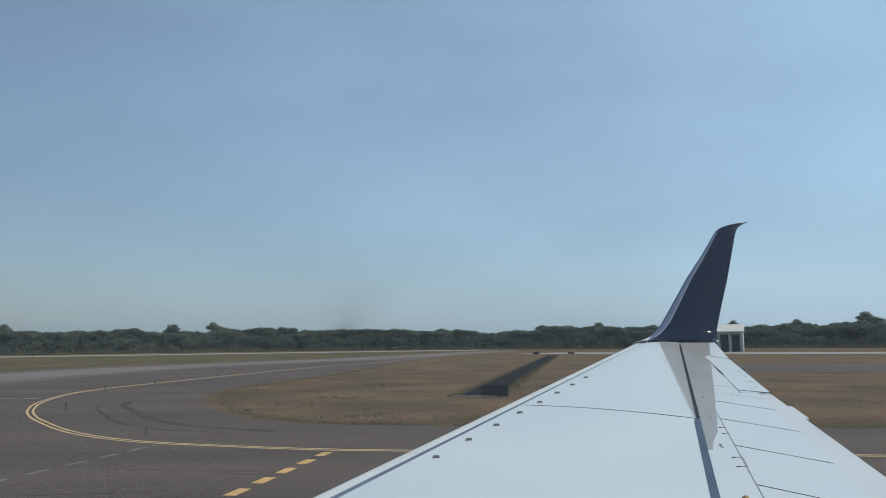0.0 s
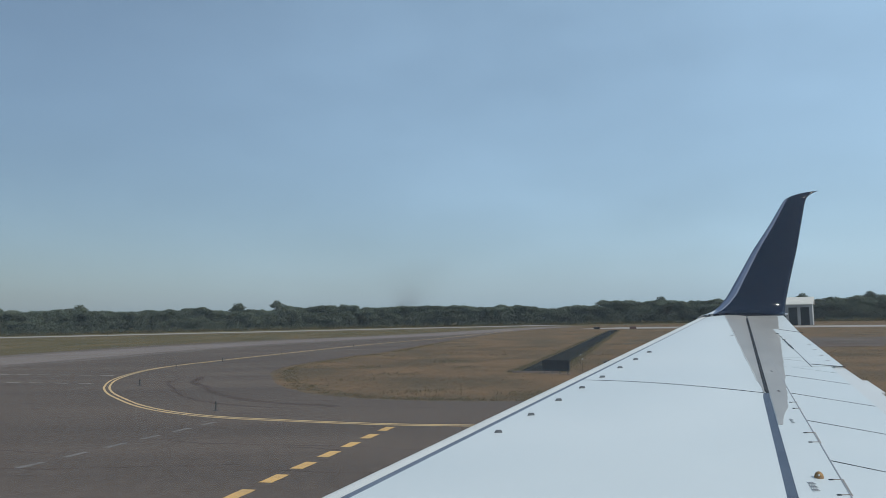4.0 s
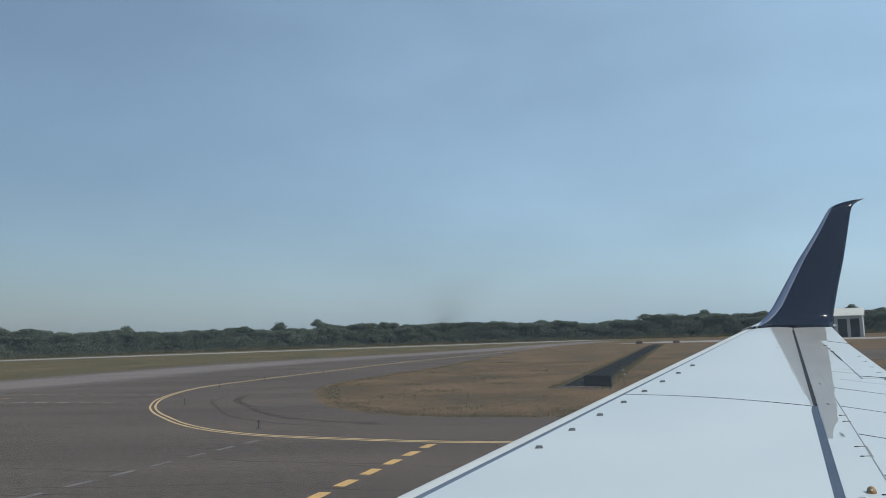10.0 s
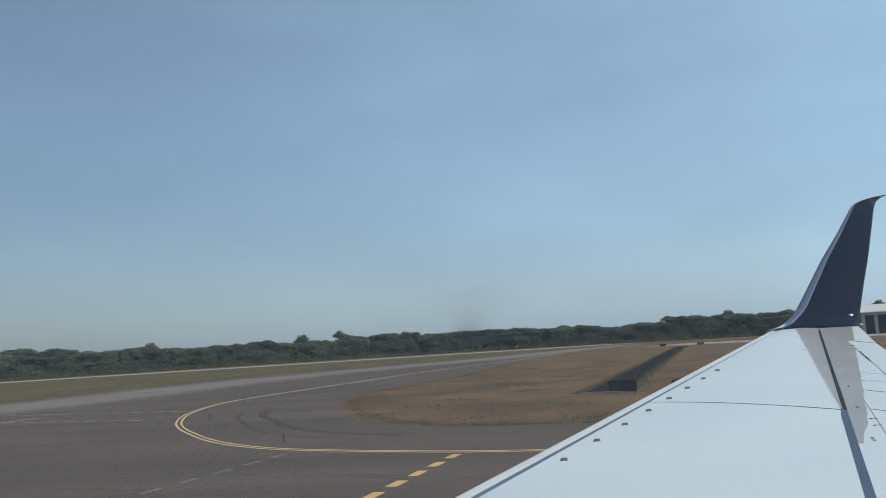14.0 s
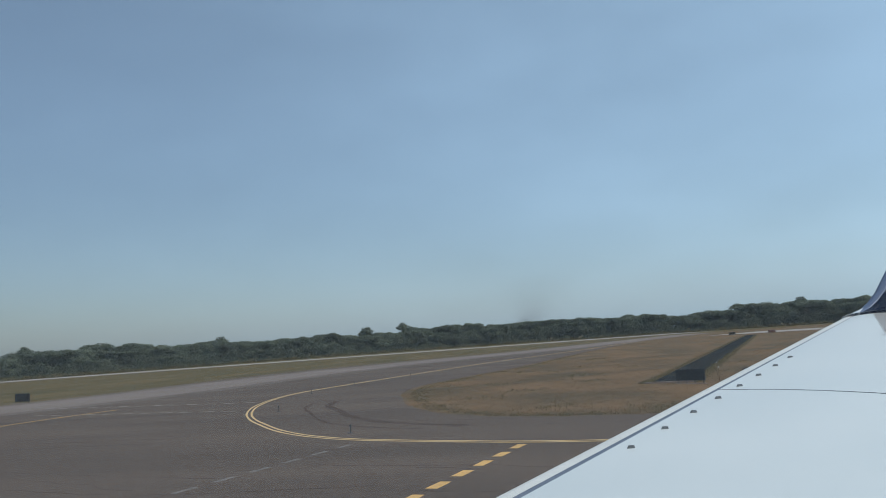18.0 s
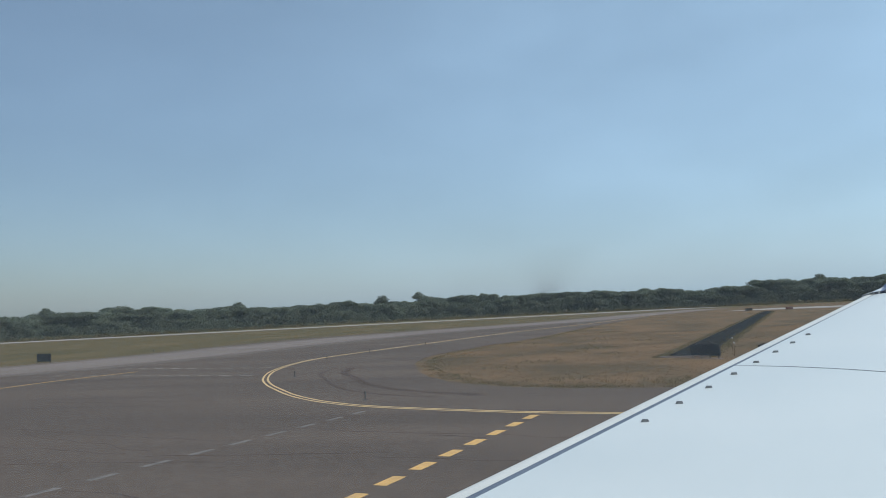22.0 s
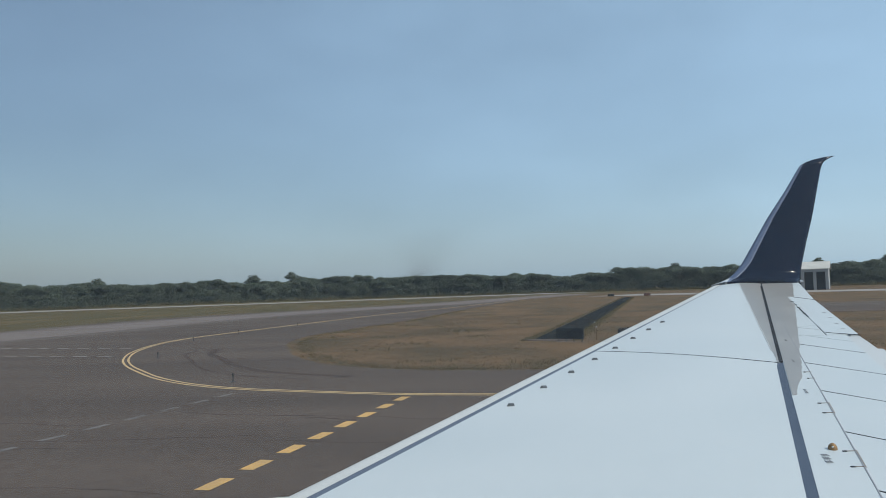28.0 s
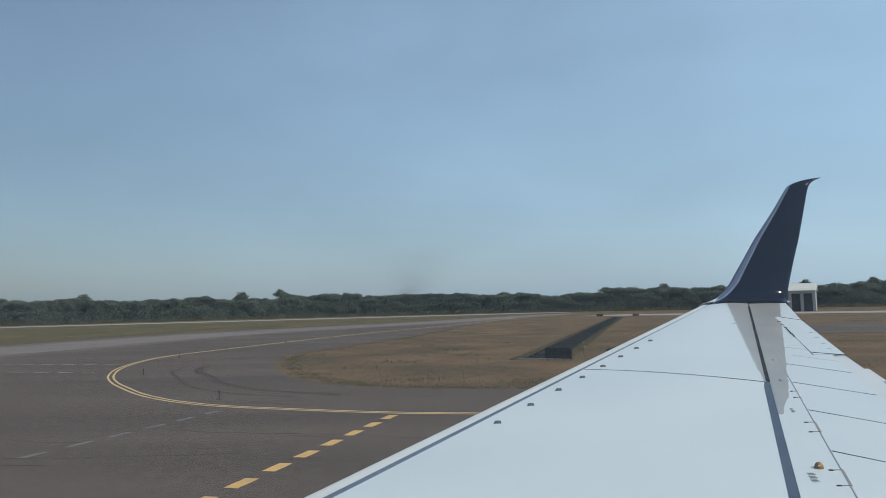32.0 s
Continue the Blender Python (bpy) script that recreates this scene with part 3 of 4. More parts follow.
SEAM = (8.553, 7.71)
panel("skin_panel", slot_r, lambda y: spar(y) - band_w(y), -0.35, lambda u: lerp(SEAM[0], SEAM[1], u) - 0.004, WHITE, "large smooth white upper wing skin", nu=16, nv=40)
panel("skin_panel", slot_r, lambda y: spar(y) - band_w(y) * 0.5, lambda u: lerp(SEAM[0], SEAM[1], u) + 0.004, TIP, WHITE, "white outer wing skin", nu=16, nv=40)
panel("spar_band", lambda y: spar(y) - band_w(y) - 0.004, lambda y: spar(y) + 0.004, -0.35, 7.72, SPAR_SEAL, "blue-grey band along the rear spar", lift=-0.002, thick=0.012, nu=1, nv=30)
panel("aft_panel", spar, lambda y: hinge(y) - 0.004, -0.35, 9.84, WHITE, "white fixed panel ahead of the spoilers", nu=3, nv=40)


def outer_rear(y):
    return (4.15 + 0.274 * (y - 9.63)) - 0.003 if y < 12.75 else trail(y)


panel("aft_panel", spar, outer_rear, 9.86, TIP - 0.05, WHITE, "white fixed panel ahead of the aileron", nu=6, nv=34)
panel("bridge_panel", lambda y: hinge(y) + 0.008, lambda y: 4.15 + 0.274 * (y - 9.63) - 0.01, 9.18, 9.85, WHITE, nu=3, nv=6)
panel("bridge_panel", lambda y: hinge(y) + 0.008, spoil, lambda u: min(9.16, 9.358 - 0.62 * u), 9.165, WHITE, nu=10, nv=4)


def frayed(y, seed):
    """The wavering edge of a masked paint line."""
    return 0.011 * noise.noise(Vector((y * 5.0, seed, 0.3))) + 0.010 * noise.noise(Vector((y * 16.0, seed, 0.7)))


def patch_front(y):
    return spar(y) - (0.05 + 0.052 * (y - 7.74)) + frayed(y, 1.0)


panel("bare_patch", patch_front, lambda y: spar(y) - band_w(y) * 0.55, 7.76, TIP - 0.02, SEALANT, "bare beige-grey patch with a ragged edge", lift=0.003, thick=0.004, nu=3, nv=150)
# raised paint step; its sunlit glint is put into the paler colour
panel("paint_lip", lambda y: patch_front(y) - 0.007, patch_front, 8.3, TIP - 0.25, NOSE, "thin raised paint edge, its white glint put into the colour", lift=0.0045, thick=0.005, nu=1, nv=150)
panel("bare_patch", lambda y: spar(y) + 0.004, lambda y: spar(y) + 0.035 + 0.075 * min(1.0, (y - 6.45) / 0.7) + 0.056 * max(0.0, y - 6.6) + frayed(y, 4.0), 6.45, TIP - 0.02, SEALANT, "bare beige-grey patch with a ragged edge", lift=0.003, thick=0.004, nu=3, nv=150)

bounds = [0.3, 2.2, 4.35, 5.43, 6.58, 7.69, 8.71, 9.35]
for a, b in zip(bounds, bounds[1:]):
    panel("spoiler", lambda y: hinge(y) + 0.004, spoil, lambda u, a=a: a + 0.007 - 0.62 * u, lambda u, b=b: b - 0.007 - 0.62 * u, WHITE, "white spoiler panel", nu=5, nv=10)
panel("flap", lambda y: spoil(y) + 0.004, trail, -0.35, 9.12, WHITE_FLAP, "slightly greyer white trailing flap", lift=-0.012, thick=0.02, nu=4, nv=40)
panel("flap_tab", lambda y: trail(y) - 0.03, lambda y: trail(y) + 0.10, 7.9, 8.55, WHITE_FLAP, lift=-0.05, thick=0.02, nu=2, nv=6)
panel("aileron", lambda y: 4.15 + 0.274 * (y - 9.63) + 0.003, trail, 9.17, 12.745, WHITE, "white aileron", lift=0.004, thick=0.03, nu=4, nv=24)
panel("flap_fairing", lambda y: trail(y) + 0.0, lambda y: trail(y) + 0.22 - 0.4 * abs(y - 5.6), 5.2, 6.0, TICK, "dark flap track fairing behind the flap", lift=-0.10, thick=0.10, nu=3, nv=8)

# dark sealed joints
def joint(name, x_of, y0, y1, w, mat=GAP, lift=0.0015):
    panel(name, lambda y: x_of(y) - w / 2, lambda y: x_of(y) + w / 2, y0, y1, mat, "thin dark sealed joint", lift=lift, thick=0.006, nu=1, nv=30)


joint("spar_joint", lambda y: spar(y) - 0.018, 7.74, 14.45, 0.040, lift=0.0045)
joint("hinge_joint", hinge, 0.6, 9.9, 0.007, TICK, lift=0.0035)
for ya, yb in ((4.72, 5.03), (5.89, 6.19), (3.6, 3.9)):
    panel("hinge_strip", lambda y: hinge(y) + 0.005, lambda y: hinge(y) + 0.012, ya, yb, BRONZE, "worn brown hinge strip", lift=0.003, thick=0.004, nu=1, nv=6)
joint("hinge_joint", lambda y: 4.15 + 0.274 * (y - 9.63), 9.2, 12.2, 0.006, TICK)


def cross_joint(xa, ya, xb, yb, w, mat=GAP, lift=0.0015):
    """A joint that runs across the chord, from one plan point to another."""
    panel("cross_joint", lambda y: xa, lambda y: xb, lambda u: lerp(ya, yb, u) - w / 2, lambda u: lerp(ya, yb, u) + w / 2, mat, "thin dark sealed joint", lift=lift, thick=0.006, nu=14, nv=1)


cross_joint(slot_r(8.553), 8.553, spar(7.71) - 0.03, 7.71, 0.013)
for b in (4.35, 5.43, 6.58, 7.69, 8.71):
    xa, xb = hinge(b) + 0.01, spoil(b - 0.6) - 0.02
    cross_joint(xa, b, xb, b - 0.62, 0.017)
cross_joint(5.087, 12.696, 5.26, 12.24, 0.032, lift=0.008)
cross_joint(3.85, 9.86, 4.16, 9.50, 0.014, TICK)
cross_joint(4.08, 9.32, 4.37, 9.10, 0.022, lift=0.008)

# aileron hinge slots, stencils and ticks


def aileron_line(y):
    return 4.15 + 0.274 * (y - 9.63)


for ya, yb, w in ((10.58, 10.86, 0.014), (10.95, 11.40, 0.014), (11.46, 11.50, 0.045), (10.89, 10.92, 0.045), (11.78, 11.81, 0.03), (12.16, 12.20, 0.05)):
    panel("hinge_slot", lambda q, w=w: aileron_line(q) - w / 2, lambda q, w=w: aileron_line(q) + w / 2, ya, yb, GAP, "dark hinge slot", lift=0.007, thick=0.004, nu=1, nv=3)
for y, w in ((7.277, 0.02), (7.026, 0.016), (6.179, 0.026), (5.905, 0.026), (5.021, 0.026), (4.735, 0.026), (3.75, 0.026), (3.45, 0.026)):
    x = hinge(y) - (0.066 if w > 0.02 else 0.05)
    latch = panel("latch", lambda q, x=x: x - w / 2, lambda q, x=x: x + w / 2, y - 0.008, y + 0.006, GAP, "small dark latch", lift=0.006, thick=0.005, nu=2, nv=2, edge=0.001)
    panel("latch_rod", lambda q, x=x: x + w / 2, lambda q: hinge(q) + 0.012, y - 0.003, y + 0.002, BRONZE, "thin worn metal rod", lift=0.005, thick=0.004, nu=1, nv=1)
for gx, gy, rows, cols, size in ((2.104, 4.89, 3, 3, 1.0), (2.684, 6.56, 2, 3, 0.8), (3.075, 7.787, 2, 2, 0.9), (3.447, 8.90, 2, 2, 0.9)):
    for i in range(rows):
        for j in range(cols):
            x, y = gx + (i - (rows - 1) / 2) * 0.014 * size + 0.25 * (j - (cols - 1) / 2) * 0.062 * size, gy + (j - (cols - 1) / 2) * 0.062 * size
            bm = bmesh.new()
            box(bm, x, y, skin_z(x, y) + 0.004, 0.0055 * size, 0.052 * size, 0.003)
            part("stencil", bm, TICK, plane, "small grey stencil bar")
for x, y in ((4.771, 10.917), (4.635, 10.448), (4.501, 9.972), (4.38, 9.538), (4.05, 11.9), (4.25, 12.4)):
    panel("rivet_mark", lambda q, x=x: x - 0.02, lambda q, x=x: x + 0.02, y - 0.02, y + 0.02, TICK, "small grey inspection mark", lift=0.008, thick=0.003, nu=1, nv=1)

# vortex generators, fuel cap, tip light
bm = bmesh.new()
vg = [bm.verts.new(c) for c in ((-0.045, -0.015, -0.004), (0.045, -0.015, -0.004), (0.045, 0.015, -0.004), (-0.045, 0.015, -0.004), (-0.026, -0.012, 0.028), (0.036, -0.012, 0.028), (0.036, 0.012, 0.028), (-0.026, 0.012, 0.028))]
for f in ((0, 1, 5, 4), (1, 2, 6, 5), (2, 3, 7, 6), (3, 0, 4, 7), (4, 5, 6, 7), (3, 2, 1, 0)):
    bm.faces.new([vg[i] for i in f])
vg_first = None
for k in range(8):
    x, y = lerp(0.242, 2.439, k / 7), lerp(6.289, 10.402, k / 7)
    if k == 0:
        vg_first = part("vortex_generator", bm, VG, plane, "small grey metal vortex tab")
        ob = vg_first
    else:
        ob = part_of("vortex_generator", vg_first.data, plane, "small grey metal vortex tab")
    ob.location = (x, y, skin_z(x, y))
    ob.scale = (0.72, 0.78, 0.75)
bm = bmesh.new()
ball = bmesh.ops.create_uvsphere(bm, u_segments=24, v_segments=12, radius=0.029)["verts"]
bmesh.ops.scale(bm, vec=(1, 1, 1.35), verts=ball)
bmesh.ops.translate(bm, vec=(2.22, 5.07, skin_z(2.22, 5.07)), verts=ball)
cap = part("fuel_cap", bm, BRASS, plane, "round brass-coloured fuel cap")
bm = bmesh.new()
tube(bm, (2.21, 5.045, skin_z(2.22, 5.07) + 0.020), (2.205, 5.037, skin_z(2.22, 5.07) + 0.023), 0.006, 0.005, 16)
part("cap_button", bm, WHITE, cap, "pale centre button")
bm = bmesh.new()
tube(bm, (6.09, 14.93, 3.90), (6.17, 14.96, 3.905), 0.035, 0.02, 14)
part("tip_light", bm, STEEL, plane, "clear and chrome wing-tip light")

# winglet: lofted sections of z, leading x, trailing x, y
SECTIONS = [(3.868, 4.44, 6.11, 14.88), (3.89, 4.55, 6.12, 14.95), (3.925, 4.67, 6.15, 15.04), (3.97, 4.80, 6.19, 15.12), (4.10, 4.985, 6.241, 15.20), (4.287, 5.165, 6.316, 15.285),
            (4.692, 5.465, 6.485, 15.445), (5.19, 5.83, 6.704, 15.64), (5.74, 6.284, 6.916, 15.85), (6.193, 6.629, 7.093, 16.03), (6.283, 6.701, 7.14, 16.06),
            (6.354, 6.843, 7.202, 16.09), (6.41, 7.02, 7.30, 16.15), (6.445, 7.20, 7.38, 16.17), (6.475, 7.44, 7.46, 16.19)]


def winglet_mesh(name, u0, u1, mat, parent, label, grow=0.0, steps=8, count=15, taper=0.0):
    verts, faces = [], []
    for i, (z, xl, xt, y) in enumerate(SECTIONS[:count]):
        c = xt - xl
        us = [lerp(u0, u1 * (1 - taper * i / (count - 1)), k / steps) for k in range(steps + 1)]
        for side in (1, -1):
            for u in (us if side == 1 else us[::-1]):
                th = 0.075 * c * math.sqrt(max(u, 0.0)) * (1 - u) ** 0.75 * 1.9 + 0.004 + grow
                low = 1.0 if z > 4.15 else max(0.35, (z - 3.85) / 0.3)
                verts.append((xl + u * c - (grow if u < 0.01 else 0), y - side * th * low, z + side * th * (0.32 if z > 4.15 else 0.75)))
    n = 2 * len(us)
    for k in range(count - 1):
        for j in range(n):
            a, b = n * k + j, n * k + (j + 1) % n
            faces.append((a, b, b + n, a + n))
    faces += [tuple(range(n)), tuple(range(n * count - n, n * count))]
    return part_of(name, mesh_of(name, verts, faces, mat, True), parent, label)


winglet = winglet_mesh("winglet", 0.0, 1.0, NAVY, plane, "tall glossy navy blended winglet with a swept tip", steps=14)
winglet_mesh("winglet_edge", 0.0, 0.165, NAVY_EDGE, winglet, "paler blue-grey leading edge", grow=0.004, steps=5, count=11, taper=0.35)
winglet_mesh("root_fillet", 0.0, 0.17, FILLET, winglet, "glossy white fillet at the foot of the winglet", grow=0.009, steps=4, count=4, taper=0.7)

# engine cowl under and ahead of the wing
verts, faces = [], []
cowl = [(-4.2, 0.70), (-4.34, 0.80), (-4.3, 0.88), (-4.0, 0.95), (-3.2, 1.0), (-2.2, 1.02), (-1.6, 1.03), (-1.38, 1.045), (-1.15, 1.05), (-1.02, 1.0), (-1.0, 0.6)]
for x, r in cowl:
    for k in range(40):
        a = 2 * math.pi * k / 40
        verts.append((x, 3.3 + r * math.sin(a), 1.62 + r * math.cos(a)))
for i in range(len(cowl) - 1):
    for k in range(40):
        a, b = 40 * i + k, 40 * i + (k + 1) % 40
        faces.append((a, b, b + 40, a + 40))
part_of("engine_cowl", mesh_of("engine_cowl", verts, faces, WHITE_FLAP, True), plane, "white rounded engine cowl ahead of the wing")

# glove: the wider nose of the wing inboard of the slat
def glove(y):
    knots = [(2.2, -2.75), (3.2, -2.12), (3.7, -1.83), (4.05, -1.60), (4.20, -1.49), (4.29, -1.43), (4.35, -1.39), (4.385, -1.356), (4.405, -1.27), (4.42, -1.12)]
    for (a, xa), (b, xb) in zip(knots, knots[1:]):
        if y <= b:
            return lerp(xa, xb, (y - a) / (b - a)) - 0.02
    return knots[-1][1] - 0.02


verts, faces = [], []
glove_y = [2.2 + 0.1 * k for k in range(20)] + [4.2, 4.26, 4.31, 4.35, 4.37, 4.385, 4.395, 4.405, 4.413, 4.42]
for y in glove_y:
    w = max(0.0, slot_f(y) - 0.02 - glove(y))
    for u, dz in ((1.0, 0.003), (0.6, 0.004), (0.25, 0.002), (0.10, -0.006), (0.03, -0.02), (0.0, -0.05), (0.02, -0.09), (0.08, -0.14), (0.3, -0.2)):
        verts.append((glove(y) + u * w, y - (0.01 if dz < -0.04 else 0), skin_z(slot_r(y), y) + dz))
for k in range(len(glove_y) - 1):
    for j in range(8):
        a = 9 * k + j
        faces.append((a, a + 1, a + 10, a + 9))
part_of("slat_glove", mesh_of("slat_glove", verts, faces, NOSE, True), plane, "wider white nose of the wing inboard of the slat")

# main landing gear on which the aeroplane stands
bm = bmesh.new()
tube(bm, (1.5, 1.25, 0.6), (1.35, 1.1, 2.2), 0.11, 0.14, 16)
part("gear_leg", bm, STEEL, plane, "main landing gear leg under the wing")
for y in (0.95, 1.55):
    bm = bmesh.new()
    tube(bm, (1.5, y - 0.19, 0.605), (1.5, y + 0.19, 0.605), 0.56, 0.56, 32)
    bmesh.ops.bevel(bm, geom=[e for e in bm.edges if len(e.link_faces) == 2 and e.calc_face_angle(0) > 1.2], offset=0.09, segments=3, affect="EDGES")
    wheel = part("wheel", bm, TYRE, plane, "black rubber main wheel")
    bm = bmesh.new()
    tube(bm, (1.5, y - 0.2, 0.605), (1.5, y + 0.2, 0.605), 0.26, 0.26, 24)
    part("rim", bm, STEEL, wheel, "bare metal rim")

# fuselage side, cabin trim and the window
FY, FZ, FR = -1.63, 3.55, 1.88


def hull(a):
    return FY + FR * math.sin(a), FZ + FR * math.cos(a)


WX0, WX1, WZ0, WZ1 = -0.1395, 0.125, 3.70, 4.08      # the clear opening
A0, A1 = math.acos((4.26 - FZ) / FR), math.acos((3.52 - FZ) / FR)
angles = sorted([A0, A1] + [2 * math.pi * k / 48 for k in range(48) if not A0 - 0.05 < 2 * math.pi * k / 48 < A1 + 0.05])
xs = [-9.0] + [round(-8.5 + 0.5 * k + d, 3) for k in range(35) for d in (-0.14, 0.14) if abs(-8.5 + 0.5 * k) > 0.6] + [-0.36, 0.36, 9.0]
xs.sort()
verts, faces = [], []
for x in xs:
    for a in angles:
        y, z = hull(a)
        verts.append((x, y, z))
m = len(angles)
ia = angles.index(A0)
for i in range(len(xs) - 1):
    for k in range(m):
        if k == ia and (abs(xs[i] + 0.36) < 1e-6 or 0.2 < xs[i + 1] - xs[i] < 0.3):
            continue
        if 0.2 < xs[i + 1] - xs[i] < 0.3 and angles[k] <= 2 * math.pi - A1 + 0.2 and angles[(k + 1) % m] > 2 * math.pi - A1 + 0.05:
            continue
        a, b = m * i + k, m * i + (k + 1) % m
        faces.append((a, a + m, b + m, b))
faces += [tuple(range(m)), tuple(range(m * len(xs) - m, m * len(xs)))]
part_of("fuselage", mesh_of("fuselage", verts, faces, HULL_PAINT), plane, "white painted fuselage tube")


def opening(grow, y_of, n=12):
    """A rounded rectangle round the window, grown outward, on a surface y_of(z)."""
    x0, x1, z0, z1, r = WX0 - grow, WX1 + grow, WZ0 - grow, WZ1 + grow, 0.075 + grow
    ring = []
    for cx, cz, s in ((x1 - r, z1 - r, 0), (x0 + r, z1 - r, 90), (x0 + r, z0 + r, 180), (x1 - r, z0 + r, 270)):
        for k in range(n + 1):
            a = radians(s + 90 * k / n)
            x, z = cx + r * math.cos(a), cz + r * math.sin(a)
            ring.append((x, y_of(z), z))
    return ring


def lean(base):
    return lambda z: base - 0.19 * (z - 3.9)


def loft(name, rings, mat, label, smooth=True):
    verts = [v for r in rings for v in r]
    n = len(rings[0])
    faces = []
    for i in range(len(rings) - 1):
        for k in range(n):
            a, b = n * i + k, n * i + (k + 1) % n
            faces.append((a, b, b + n, a + n))
    return part_of(name, mesh_of(name, verts, faces, mat, smooth), plane, label)


loft("window_gasket", [opening(0.105, lean(0.215)), opening(0.02, lean(0.150)), opening(0.0, lean(0.134)), opening(0.003, lean(0.131))], GASKET, "dark rubber gasket round the cabin window")
loft("gasket_bead", [opening(0.003, lean(0.131)), opening(0.0045, lean(0.1303)), opening(0.0068, lean(0.1295))], BEAD, "mid-grey rubber bead inside the gasket")
loft("gasket_lip", [opening(0.0068, lean(0.1295)), opening(0.0088, lean(0.1262)), opening(0.013, lean(0.1245))], GASKET, "dark rubber lip of the window gasket")
loft("window_reveal", [opening(0.0125, lean(0.126)), opening(0.0145, lean(0.120)), opening(0.026, lean(0.07)), opening(0.045, lean(0.045)), opening(0.065, lean(0.032)), opening(0.11, lean(0.028))], TRIM, "pale grey plastic window surround")
outer_ring = opening(0.11, lean(0.028))
square = []
for x, y, z in outer_ring:
    dx, dz = x - (WX0 + WX1) / 2, z - (WZ0 + WZ1) / 2
    s = min(1.4 / max(abs(dx), 1e-6), 0.62 / max(abs(dz), 1e-6))
    square.append(((WX0 + WX1) / 2 + dx * s, lean(0.028)((WZ0 + WZ1) / 2 + dz * s), (WZ0 + WZ1) / 2 + dz * s))
loft("cabin_panel", [outer_ring, square], TRIM, "pale grey cabin side panel", smooth=False)
skin_ring = opening(0.105, lambda z: FY + math.sqrt(FR ** 2 - (z - FZ) ** 2))
frame_ring = []
for x, y, z in skin_ring:
    dx, dz = x - (WX0 + WX1) / 2, z - 3.89
    s = min(0.36 / max(abs(dx), 1e-6), 0.37 / max(abs(dz), 1e-6))
    xx, zz = (WX0 + WX1) / 2 + dx * s, 3.89 + dz * s
    frame_ring.append((max(-0.36, min(0.36, xx)), FY + math.sqrt(FR ** 2 - (zz - FZ) ** 2), zz))
loft("window_skin", [skin_ring, frame_ring], HULL_PAINT, "white skin round the window", smooth=False)
pane = opening(0.085, lean(0.203))
pane_ob = part_of("window_pane", mesh_of("window_pane", pane, [tuple(range(len(pane)))], GLASS), plane, "clear acrylic cabin window pane")
pane_ob.visible_shadow = False

# ---- signs, lights and markers ----
def letters(text, size, x, z, mat, parent, label):
    """Words on the face of a sign, as a flat raised mesh."""
    cu = bpy.data.curves.new("lettering", "FONT")
    cu.body, cu.size, cu.extrude, cu.align_x, cu.align_y = text, size, 0.004, "CENTER", "CENTER"
    raw = bpy.data.objects.new("lettering", cu)
    me = bpy.data.meshes.new_from_object(raw)
    bpy.data.objects.remove(raw)
    me.transform(Matrix.Translation((x, -0.097, z)) @ Matrix.Rotation(radians(90), 4, "X"))
    me.materials.clear()
    me.materials.append(mat)
    return part_of("lettering", me, parent, label)


def guidance_sign(w, h, m, label, face=SIGN_BLACK):
    ob = tagged(new("airfield_sign"), label, "sign", "airfield signs")
    bmx = bmesh.new()
    box(bmx, 0, 0, 0.22 + h / 2, w, 0.16, h, 0.015)
    part("sign_box", bmx, SIGN_BLACK, ob)
    bmx = bmesh.new()
    box(bmx, 0, -0.084, 0.22 + h / 2, w - 0.10, 0.012, h - 0.10, 0.003)
    part("sign_face", bmx, face, ob)
    for k in range(4):
        x = lerp(-w / 2 + 0.12, w / 2 - 0.12, k / 3)
        bmx = bmesh.new()
        box(bmx, x, 0, 0.11, 0.06, 0.08, 0.22, 0.008)
        part("leg", bmx, PEG, ob)
    for k in range(6):
        x = lerp(-w / 2 + 0.25, w / 2 - 0.25, k / 5)
        bmx = bmesh.new()
        box(bmx, x, 0, 0.22 + h + 0.03, 0.10, 0.10, 0.06, 0.01)
        part("lug", bmx, SIGN_BLACK, ob)
    bmx = bmesh.new()
    box(bmx, 0, 0, 0.012, w + 0.2, 0.45, 0.03, 0.006)
    part("plinth", bmx, LANE, ob, "thin pale concrete plinth")
    ob.matrix_basis = m
    return ob


guidance_sign(2.1, 0.76, pose(6.5, 55.9, 0, 0, 0, -33), "black metal airfield sign on the dry turf seen from behind")
lettered = guidance_sign(2.7, 0.85, pose(9.9, 52.4, 0, 0, 0, 237), "black airfield sign with a letter and a white arrow panel")
bm = bmesh.new()
box(bm, 0.62, -0.0935, 0.22 + 0.425, 1.36, 0.006, 0.75, 0.002)
part("white_panel", bm, SIGN_WHITE, lettered, "white direction panel")
letters("F", 0.62, -0.65, 0.645, SIGN_WHITE, lettered, "white letter")
letters("D", 0.58, 0.36, 0.645, SIGN_BLACK, lettered, "black letter")
bm = bmesh.new()
box(bm, 0.80, -0.099, 0.645, 0.34, 0.006, 0.07)
part("arrow", bm, SIGN_BLACK, lettered, "black arrow")
guidance_sign(3.1, 0.95, pose(-70.0, 86.0, 0, 0, 0, -22), "long black airfield sign beside the taxiway")
guidance_sign(2.6, 0.85, pose(-84.0, 72.0, 0, 0, 0, 12), "long black airfield sign beside the taxiway")
red_sign = guidance_sign(2.4, 0.8, pose(-119.0, 80.0, 0, 0, 0, 22), "dark red airfield sign with pale runway numbers", SIGN_RED)
letters("25-07", 0.5, -0.1, 0.62, SIGN_WHITE, red_sign, "pale numbers")
